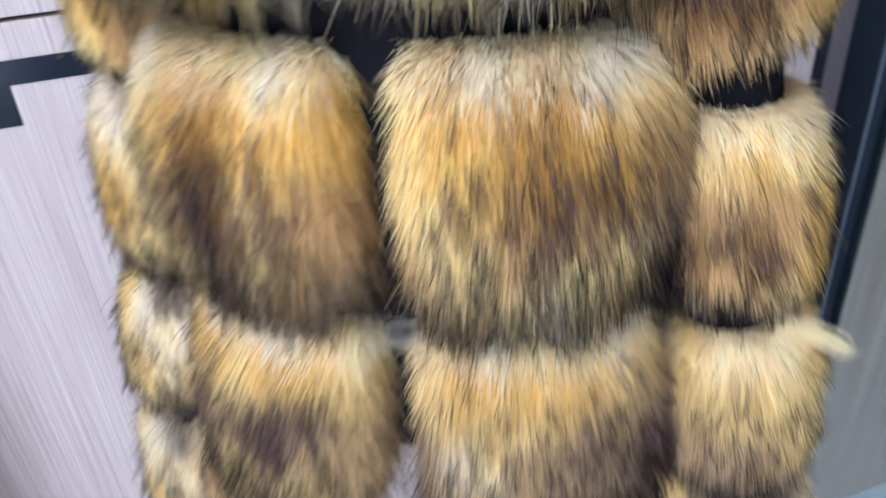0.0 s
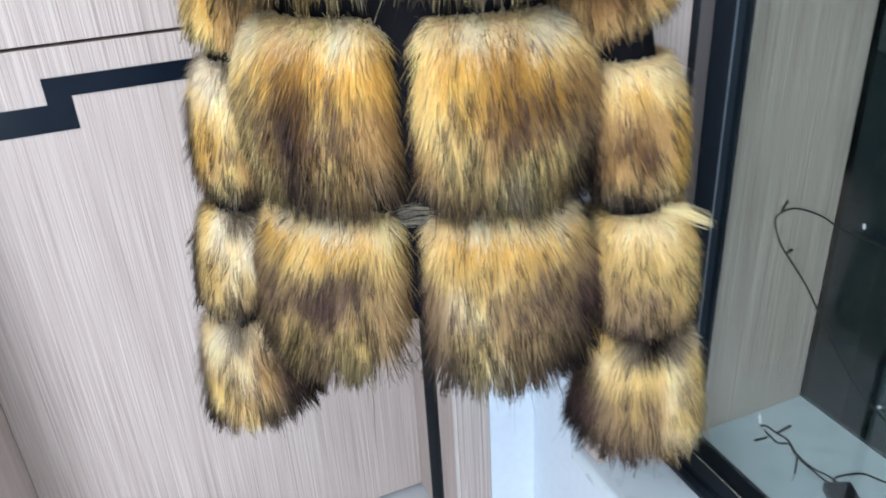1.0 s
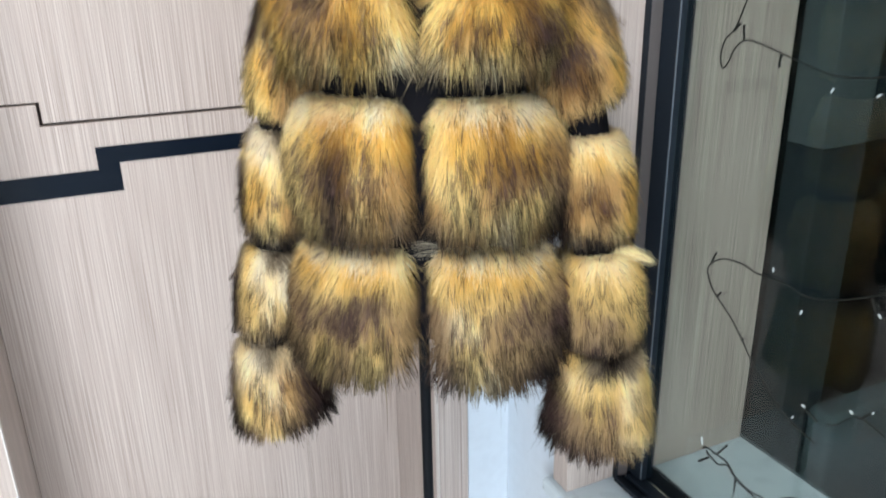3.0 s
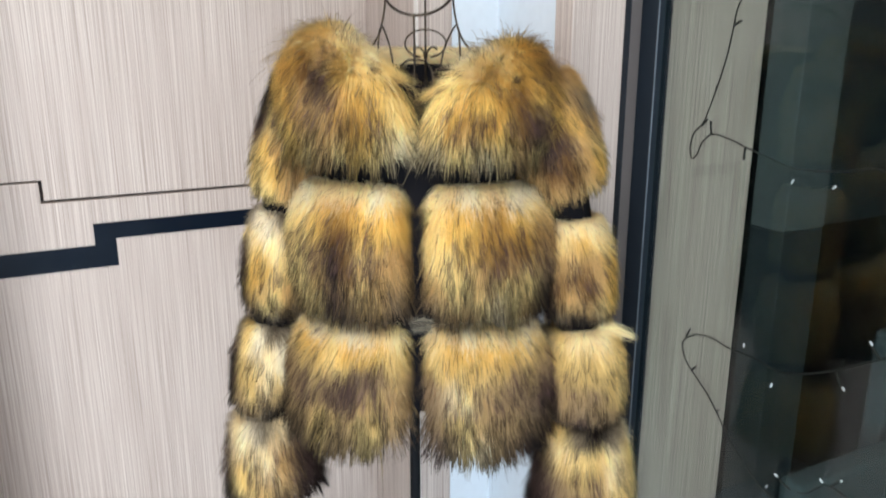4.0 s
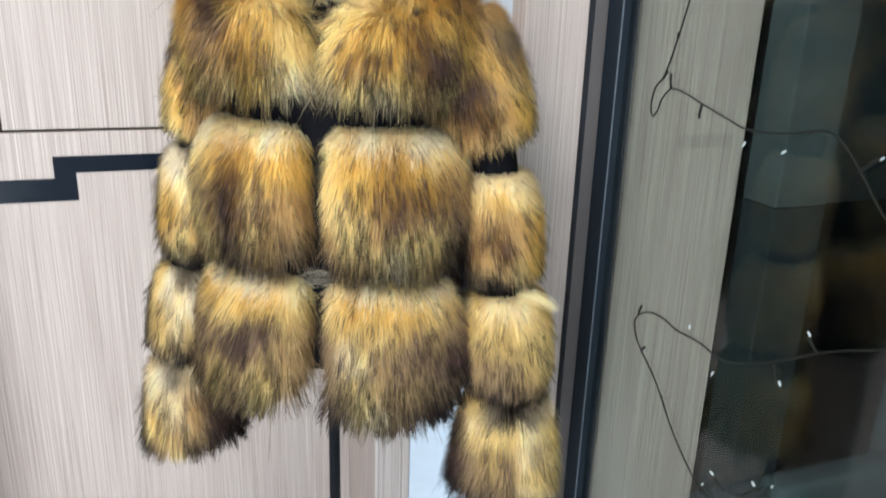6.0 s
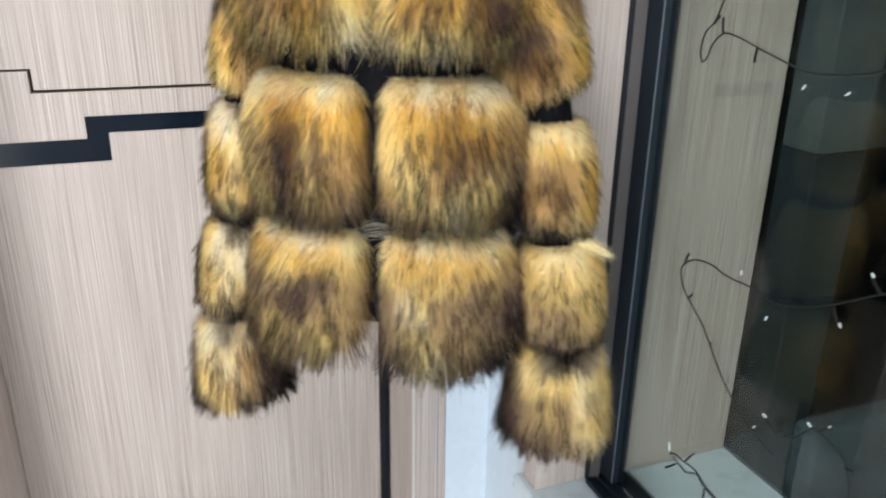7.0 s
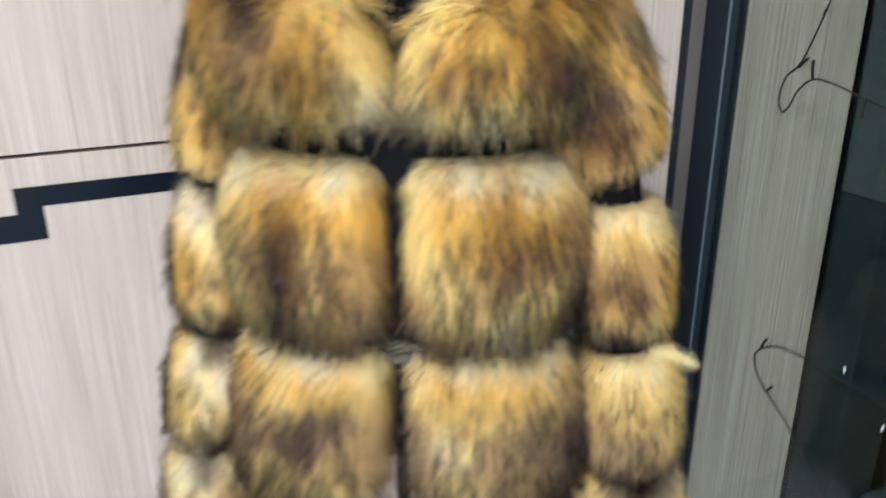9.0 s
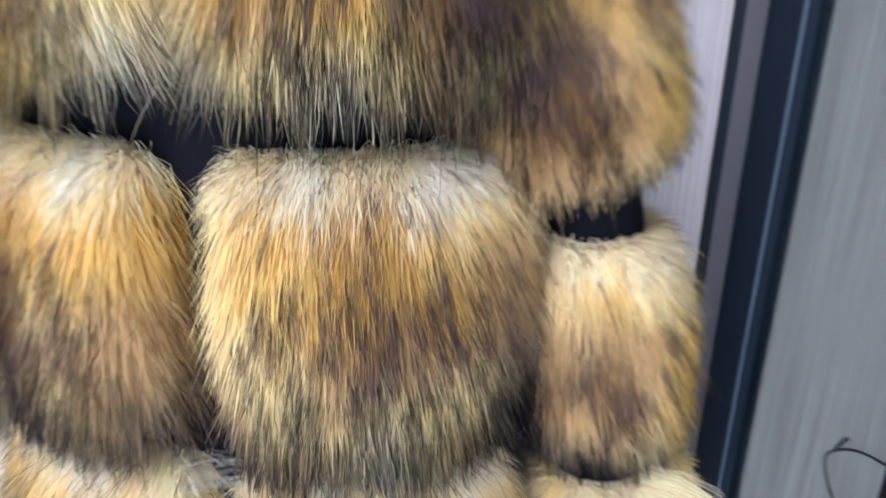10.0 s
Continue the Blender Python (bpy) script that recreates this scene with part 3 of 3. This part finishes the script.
    tone[:, 0] = tint(tone[:, 0], UMBER, np.full(count, 0.15))
    pale = ~guard & (rng.random(count) < 0.12)
    tone[:, 3] = np.where(pale[:, None], tint(tone[:, 3], CREAM, np.full(count, 0.25)), tone[:, 3])
    soot = np.where((b < 0.55)[:, None], np.array(UMBER), np.array(SOOT)) * np.exp(rng.normal(0, 0.35, locks)[lock_of])[:, None]
    tone[:, 2] = np.where(guard[:, None], lerp(tone[:, 2], soot, rng.uniform(0.55, 1.0, count)[:, None]), tone[:, 2])
    tone[:, 3] = np.where(guard[:, None], soot, tone[:, 3])
    tone[:, 1] = np.where(guard[:, None], lerp(tone[:, 1], soot, rng.uniform(0.1, 0.7, count)[:, None]), tone[:, 1])
    tangent = unit(line[2] - line[0])
    face = unit(nrm + 0.12 * rng.normal(0, 1, (count, 3)))
    wide = unit(np.cross(tangent, face)) * (width * np.exp(rng.normal(0, 0.25, count)) * np.where(guard, 1.05, 1.0))[:, None]
    prof = (0.50, 0.58, 0.50)
    strands = np.stack([line[0] - wide * prof[0], line[0] + wide * prof[0], line[1] - wide * prof[1], line[1] + wide * prof[1],
                        line[2] - wide * prof[2], line[2] + wide * prof[2], line[3]], 1)
    base = len(skin)
    first = base + 7 * np.arange(count)[:, None]
    q = np.concatenate([first + np.array([0, 1, 3, 2]), first + np.array([2, 3, 5, 4])], 0)
    tri = first + np.array([4, 5, 6])
    verts = np.concatenate([skin, strands.reshape(-1, 3)], 0).astype(np.float32)
    loops = np.concatenate([quads.ravel(), q.ravel(), tri.ravel()]).astype(np.int32)
    sizes = np.concatenate([np.full(len(quads) + len(q), 4), np.full(len(tri), 3)]).astype(np.int32)
    starts = np.concatenate([[0], np.cumsum(sizes)[:-1]]).astype(np.int32)
    me = bpy.data.meshes.new(name)
    me.vertices.add(len(verts))
    me.vertices.foreach_set("co", verts.ravel())
    me.loops.add(len(loops))
    me.loops.foreach_set("vertex_index", loops)
    me.polygons.add(len(sizes))
    me.polygons.foreach_set("loop_start", starts)
    me.polygons.foreach_set("use_smooth", np.ones(len(sizes), dtype=bool))
    me.update(calc_edges=True)
    cols = np.ones((len(verts), 4), dtype=np.float32)
    mid_skin = 0.0 if axis is None else axis[0][0] + (axis[1][0] - axis[0][0]) * (skin[:, 2] - axis[0][2]) / (axis[1][2] - axis[0][2])
    cols[:base, :3] = 0.8 * tone_at(chart, (skin[:, 0] - mid_skin - x0) / (x1 - x0), (z1 - skin[:, 2]) / (z1 - z0))
    cols[base:, :3] = np.repeat(tone, (2, 2, 2, 1), axis=1).reshape(-1, 3)
    layer = me.attributes.new("fur_colour", "FLOAT_COLOR", "POINT")
    layer.data.foreach_set("color", np.clip(cols, 0.004, 1).ravel())
    return part(name, me, FUR, coat)


# tones of each panel, crest first: dye pattern with some shade and light painted in
CHEST_L = ("PPPPCCCC", "PGATPCCP", "GARUGPPP", "GGTUTGGP", "GGTTAAGP", "PGTTTAGP", "PGPTPGPC")
CHEST_R = ("CCCCPGGT", "CCCPPGAT", "PPPGGAGG", "PPGGARGG", "PGAAGRUG", "PATGGRUG", "CPPCPTPT")
# Last MID rows are lightened to offset shade below the swell.
MID_L = ("CWCCCCWC", "CPGAAGGG", "PPGRRGGG", "PPTSRPTT", "PPTSRTTT", "PPTUTPTT", "TPPUDTTD")
# Right edge letters here and in LOW_R paint the gap's shade by the sleeve.
MID_R = ("CCWCCWWC", "PGGAAGPP", "PGGAAAAT", "PPGARRAT", "PPPTRTPD", "TPPTPPPD", "DTTPCPTS")
LOW_L = ("CCWCWWCC", "PGGPGGGP", "NYYPYDUY", "NDYNUUDN", "NDDUUNYN", "NNYNNNYN", "NNYYNPYN", "DNYNNPPD")
LOW_R = ("CCWCCCWC", "PGGGGGPY", "YYYPYNYN", "DCPNNDND", "DCCNNNDU", "DYPNNNDU", "DNPNNNND", "UKPCNDUS")
# Dark edge letters stand in for the shaded gap under the arms.
BACK = ("UCPCPU", "UGTGTU", "UTDTDU")
BODY_N = 56000
L_FUR = 0.044
fur_panel("front_panel", chest_surface(-1, 1.650), BODY_N, 0.049, CHEST_L, lift=0.72, flip=1.0, fan=0.35, whorl=(-0.085, 1.615, 0.05), points=(0.14, 0.10, 0.06))
fur_panel("front_panel", chest_surface(1, 1.622, t1=82.0), BODY_N, 0.049, CHEST_R, lift=0.72, flip=-1.0, fan=0.35, whorl=(0.115, 1.60, 0.05), points=(0.14, 0.10, 0.06))
fur_panel("front_panel", body_surface(-1, 1.440, 1.297, t1=72.0), BODY_N, L_FUR, MID_L, flip=1.0, fan=0.2)
fur_panel("front_panel", body_surface(1, 1.440, 1.297, t1=73.0), BODY_N, L_FUR, MID_R, flip=-1.0, fan=0.4)
fur_panel("front_panel", body_surface(-1, 1.210, 1.056, t1=80.0, flare=0.03, hem=0.045, open_foot=True), BODY_N, L_FUR, LOW_L, flip=1.0, fan=0.2, points=(0.12, 0.33, 0.03))
fur_panel("front_panel", body_surface(1, 1.210, 1.048, t1=71.0, flare=0.03, hem=0.050, open_foot=True), BODY_N, L_FUR, LOW_R, flip=-1.0, fan=0.35, points=(0.12, 0.33, 0.03))
fur_panel("back_panel", back_surface(1.640, 1.478), 9000, L_FUR, BACK, flip=-1.0)
fur_panel("back_panel", back_surface(1.455, 1.262), 8000, L_FUR, BACK, flip=-1.0)
fur_panel("back_panel", back_surface(1.240, 1.062), 8000, L_FUR, BACK, flip=-1.0)

ARM_L = [(-0.165, 0.0, 1.622), (-0.225, 0.004, 1.394), (-0.254, 0.004, 1.186), (-0.283, 0.002, 1.006), (-0.267, -0.005, 0.862)]
ARM_R = [(0.195, -0.013, 1.615), (0.265, -0.018, 1.398), (0.287, -0.020, 1.198), (0.306, -0.024, 1.020), (0.308, -0.028, 0.864)]


def along(a, b, t):
    return tuple(x + (y - x) * t for x, y in zip(a, b))


# arm, ring, radii at top and foot, swell, lean of the nap, tones
SLEEVES = [
    (ARM_L, 0, 0.040, 0.044, 0.018, -0.1, ("SSPPGG", "SPPGTT", "UPTTRR", "PGTRRT", "PPGTTR", "PPPTTT")),
    # Last letters paint the dark gap between this ring and the trunk.
    (ARM_L, 1, 0.034, 0.036, 0.018, 0.0, ("KWWKUS", "PCWCCS", "UPPCPU", "SGGPPU", "SGTPTD", "STPPTD", "SKSKSK")),
    (ARM_L, 2, 0.037, 0.039, 0.018, 0.0, ("KPWKKC", "UPWCWC", "SYPCWK", "SYYCPD", "SNPNNU", "SKDKSS")),
    (ARM_L, 3, 0.040, 0.058, 0.018, 0.1, ("UCWKCU", "UCCCTU", "UPPCTU", "SPPNNU", "SUNPUS")),
    (ARM_R, 0, 0.048, 0.050, 0.022, 0.25, ("GGGGTT", "TGGGTK", "TTRRGT", "TRUUTP", "TRURTG", "TTRRTG", "TTTTPT")),
    (ARM_R, 1, 0.038, 0.040, 0.018, 0.3, ("CCCCCC", "GPPGPP", "UTTTTG", "UTRRTG", "URTRTG", "UTTTPG", "SKSSKT")),
    (ARM_R, 2, 0.044, 0.047, 0.021, 0.1, ("KPCCCP", "YYPYPP", "UYYYYP", "UNNDYP", "UNDNNY", "UDUDDN")),
    (ARM_R, 3, 0.046, 0.062, 0.018, -0.05, ("NPKSKC", "NCPPCP", "UPYYCP", "UDYNCP", "UDNNPP", "UDDDCP", "SUUDNC")),
]
for arm, k, r0, r1, puff, sway, chart in SLEEVES:
    ends = (along(arm[k], arm[k + 1], (0.04, 0.10 if arm is ARM_R else 0.07, 0.06, 0.06)[k]), along(arm[k], arm[k + 1], (0.80 if arm is ARM_R else 0.85, 0.83, 0.83, 0.93)[k]))
    fur_panel("sleeve_panel", sleeve_surface(ends, r0 - 0.004, r1 - 0.004, puff, k == 3), 22000, 0.034 if k < 3 else 0.042, chart, grid=(28, 10), flip=1.0, sway=sway, axis=ends, points=(0.17, 0.35, 0.03))


def fur_lock(root, way, count, length, spread, colour):
    """A stray lock that sticks out of a seam."""
    p = np.array(root) + rng.normal(0, spread, (count, 3))
    d = unit(np.array(way) + rng.normal(0, 0.09, (count, 3)))
    ln = length * np.exp(rng.normal(0, 0.15, (count, 1)))
    drop = np.array([0, 0, -0.35])
    goal = np.array(root) + unit(np.array(way)) * length * 1.0 + drop * length
    line = [p + (d * k + drop * k * k) * ln for k in (0.0, 0.4, 0.75, 1.0)]
    line[3] = line[3] + (goal - line[3]) * 0.7
    line[2] = line[2] + (goal - line[2]) * 0.2
    wide = unit(np.cross(unit(line[2] - line[0]), unit(np.array([0, -1.0, 0.2]) + rng.normal(0, 0.4, (count, 3))))) * 0.00035
    v = np.stack([line[0] - wide * 0.5, line[0] + wide * 0.5, line[1] - wide * 0.5, line[1] + wide * 0.5, line[2] - wide * 0.35, line[2] + wide * 0.35, line[3]], 1).reshape(-1, 3)
    f = []
    for i in range(count):
        k = 7 * i
        f += [(k, k + 1, k + 3, k + 2), (k + 2, k + 3, k + 5, k + 4), (k + 4, k + 5, k + 6)]
    me = mesh_of("stray_lock", v.tolist(), f, True)
    layer = me.attributes.new("fur_colour", "FLOAT_COLOR", "POINT")
    c = np.ones((count, 7, 4), dtype=np.float32)
    c[:, :, :3] = np.array(colour) * np.exp(rng.normal(0, 0.2, (count, 1, 1)))
    layer.data.foreach_set("color", np.clip(c, 0, 1).ravel())
    return part("stray_lock", me, FUR, coat, "pale stray lock of fur")


fur_lock((0.318, -0.058, 1.198), (1.0, -0.25, 0.12), 130, 0.060, 0.0042, (0.95, 0.80, 0.48))
fur_lock((0.046, -0.146, 1.232), (-0.8, -0.35, 0.30), 40, 0.046, 0.0070, (0.36, 0.33, 0.26))


def roll_surface(points, r):
    """A padded roll along a bent line."""
    pts = np.array([tuple(p) for p in smooth_path(points, 8)])
    k = np.linspace(0, 1, len(pts))

    def surface(a, b):
        c = np.stack([np.interp(b, k, pts[:, j]) for j in range(3)], -1)
        e = np.stack([np.interp(np.clip(b + 0.03, 0, 1), k, pts[:, j]) - np.interp(np.clip(b - 0.03, 0, 1), k, pts[:, j]) for j in range(3)], -1)
        t = unit(e)
        side = unit(np.cross(t, np.array([0, 0, 1.0])))
        up = np.cross(side, t)
        w = 2 * np.pi * a
        return c + r * (np.cos(w)[..., None] * side + np.sin(w)[..., None] * up)
    return surface


fur_panel("collar", roll_surface([(-0.10, 0.065, 1.630), (-0.07, 0.112, 1.634), (-0.02, 0.140, 1.635), (0.04, 0.142, 1.635), (0.09, 0.116, 1.634), (0.13, 0.065, 1.630)], 0.017), 7000, 0.017, ("CC", "CC"), grid=(12, 24), flip=-1.0, points=(0.0, 0.0, 0.0))

# black cloth body, its strips show between the panels
def cloth_body():
    ga, gb = np.meshgrid(np.linspace(0, 1, 64, endpoint=False), np.linspace(0, 1, 24), indexing="ij")
    th = ga.ravel() * 2 * np.pi
    back = np.clip(-1.4 * np.cos(th), 0, 1)
    z = lerp(1.60 + 0.024 * back, 1.055, gb.ravel())
    u, v = oval(th, 0.170, 0.112)
    v = v * np.where(v < 0, 0.97, 1.0)
    p = np.stack([BODY_U + u, -(BODY_V + v), z], -1)
    idx = np.arange(64 * 24).reshape(64, 24)
    nxt = np.roll(idx, -1, 0)
    f = np.stack([idx[:, :-1], idx[:, 1:], nxt[:, 1:], nxt[:, :-1]], -1).reshape(-1, 4)
    return part("lining", mesh_of("lining", p.tolist(), f.tolist(), True), FABRIC, coat, "black cloth lining and strips between the fur panels")


cloth_body()
for arm in (ARM_L, ARM_R):
    tube("sleeve_lining", [(p[0], p[1], p[2]) for p in arm], 0.034, FABRIC, coat, 16, 6, False, "black cloth sleeve lining")

# ---- fairy lights taped to the pane ----
GLASS_X = 0.6625


def string_light(name, pts, stubs, bulbs, label):
    s = thing(name, (GLASS_X, pts[0][0], pts[0][1]), label, "string lights")
    o = Vector((GLASS_X, pts[0][0], pts[0][1]))
    tube("cable", [Vector((GLASS_X, y, z)) - o for y, z in pts], 0.0014, CABLE, s, 6, 5)
    for y, z, dy, dz in stubs:
        tube("socket", [Vector((GLASS_X, y, z)) - o, Vector((GLASS_X - 0.003, y + dy / 2, z + dz / 2)) - o, Vector((GLASS_X - 0.004, y + dy, z + dz)) - o], 0.0021, CABLE, s, 6, 2)
    for y, z, dy, dz in bulbs:
        d = Vector((-0.003, dy, dz)).normalized()
        lathe("bulb", [(0.0, 0.0010), (0.001, 0.0015), (0.006, 0.0015), (0.008, 0.0006)], Vector((GLASS_X, y, z)) - o, d, LED_CLEAR, s, 8, "clear unlit bulb")
    return s


string_light("fairy_lights", [(0.20, 1.80), (0.30, 1.79), (0.363, 1.767), (0.389, 1.753), (0.409, 1.736), (0.42, 1.716), (0.424, 1.688), (0.433, 1.638), (0.45, 1.582), (0.473, 1.523), (0.494, 1.501), (0.501, 1.473), (0.494, 1.454), (0.482, 1.464), (0.472, 1.486), (0.45, 1.503), (0.415, 1.5), (0.363, 1.487), (0.301, 1.473), (0.274, 1.468), (0.225, 1.47), (0.171, 1.479), (0.135, 1.488), (0.107, 1.479), (0.072, 1.45), (0.037, 1.413), (0.012, 1.395), (-0.016, 1.373), (-0.06, 1.34)],
             [(0.389, 1.753, -0.012, -0.016), (0.422, 1.69, -0.018, 0.008), (0.45, 1.582, -0.006, 0.008), (0.476, 1.515, -0.016, 0.014), (0.452, 1.503, 0.0, 0.024), (0.372, 1.49, -0.002, -0.022), (0.072, 1.45, -0.024, 0.020)],
             [(0.269, 1.45, 0.003, -0.009), (0.192, 1.452, 0.010, -0.009), (0.049, 1.468, -0.011, 0.008), (0.020, 1.408, 0.001, 0.008)], "dark green fairy light cable taped to the window pane")
string_light("fairy_lights", [(-0.051, 1.269), (-0.016, 1.258), (0.034, 1.235), (0.082, 1.209), (0.148, 1.166), (0.204, 1.137), (0.255, 1.121), (0.301, 1.126), (0.362, 1.123), (0.398, 1.128), (0.439, 1.123), (0.465, 1.108), (0.477, 1.089), (0.465, 1.062), (0.444, 1.044), (0.405, 1.017), (0.375, 0.988), (0.351, 0.961), (0.323, 0.936), (0.27, 0.90), (0.20, 0.88)],
             [(0.468, 1.107, -0.012, 0.022), (0.446, 1.046, -0.012, 0.014), (0.375, 0.988, -0.005, 0.008), (0.149, 1.162, -0.014, -0.018), (0.082, 1.209, 0.015, 0.017)],
             [(0.331, 1.145, -0.004, -0.01), (0.263, 1.095, 0.001, -0.011), (0.135, 1.143, -0.010, -0.008), (0.097, 1.226, 0.006, 0.008), (0.25, 0.90, -0.008, 0.012)], "dark fairy light cable looped on the window pane")

string_light("fairy_lights", [(0.188, 0.925), (0.168, 0.935), (0.145, 0.962), (0.126, 0.969), (0.105, 0.966), (0.084, 0.959), (0.071, 0.941), (0.061, 0.915), (0.058, 0.86), (0.062, 0.80)],
             [(0.129, 0.969, -0.014, 0.017), (0.201, 0.921, 0.020, 0.011), (0.074, 0.945, -0.016, 0.006)],
             [(0.228, 0.933, 0.008, 0.004), (0.114, 0.986, -0.004, 0.006), (0.144, 0.968, 0.026, 0.018)], "dark fairy light cable with clear bulbs low on the pane")

lead = thing("fairy_light_lead", (0.84, 0.38, 0.5152), "fairy light cable hanging from the pane to a black box", "string lights")
LO = Vector((0.84, 0.38, 0.5152))


def sill_wire(name, pts, r=0.0019):
    return tube(name, [Vector(p) - LO for p in pts], r, CABLE, lead, 6, 5)


sill_wire("cable", [(0.664, 0.439, 0.722), (0.677, 0.438, 0.719), (0.698, 0.437, 0.699), (0.73, 0.435, 0.67), (0.765, 0.441, 0.621), (0.79, 0.441, 0.591), (0.819, 0.438, 0.562), (0.844, 0.433, 0.544), (0.866, 0.427, 0.524)])
sill_wire("cable", [(0.667, 0.432, 0.718), (0.69, 0.435, 0.692), (0.709, 0.436, 0.671), (0.731, 0.432, 0.663), (0.752, 0.436, 0.634), (0.782, 0.439, 0.596), (0.817, 0.436, 0.559), (0.838, 0.433, 0.536), (0.852, 0.425, 0.524)])
sill_wire("cable", [(0.864, 0.43, 0.523), (0.885, 0.437, 0.519), (0.929, 0.425, 0.518), (0.945, 0.40, 0.518), (0.96, 0.375, 0.518), (0.985, 0.36, 0.518), (0.99, 0.28, 0.518)])
sill_wire("cable", [(0.812, 0.336, 0.523), (0.818, 0.315, 0.519), (0.83, 0.27, 0.518), (0.84, 0.20, 0.518)])
for p, q in (((0.672, 0.427, 0.705), (0.664, 0.446, 0.685)), ((0.695, 0.430, 0.702), (0.69, 0.402, 0.742)), ((0.756, 0.430, 0.626), (0.745, 0.419, 0.599))):
    sill_wire("socket", [p, tuple((x + y) / 2 for x, y in zip(p, q)), q], 0.0023)
for p, d in (((0.663, 0.441, 0.728), (-0.1, 0.12, 1.0)), ((0.745, 0.419, 0.599), (-0.3, 0.0, -1.0))):
    lathe("bulb", [(0.0, 0.0016), (0.001, 0.002), (0.014, 0.002), (0.018, 0.0008)], Vector(p) - LO, d, LED_CLEAR, lead, 8, "clear unlit bulb")
bm = box_bm(-0.025, 0.025, -0.042, 0.042, 0.0, 0.021, 0.004, 3)
bmesh.ops.rotate(bm, verts=bm.verts[:], cent=(0, 0, 0), matrix=Matrix.Rotation(radians(-24), 3, "Z"))
part("control_box", bm_mesh("control_box", bm), BLACK_PLASTIC, lead)
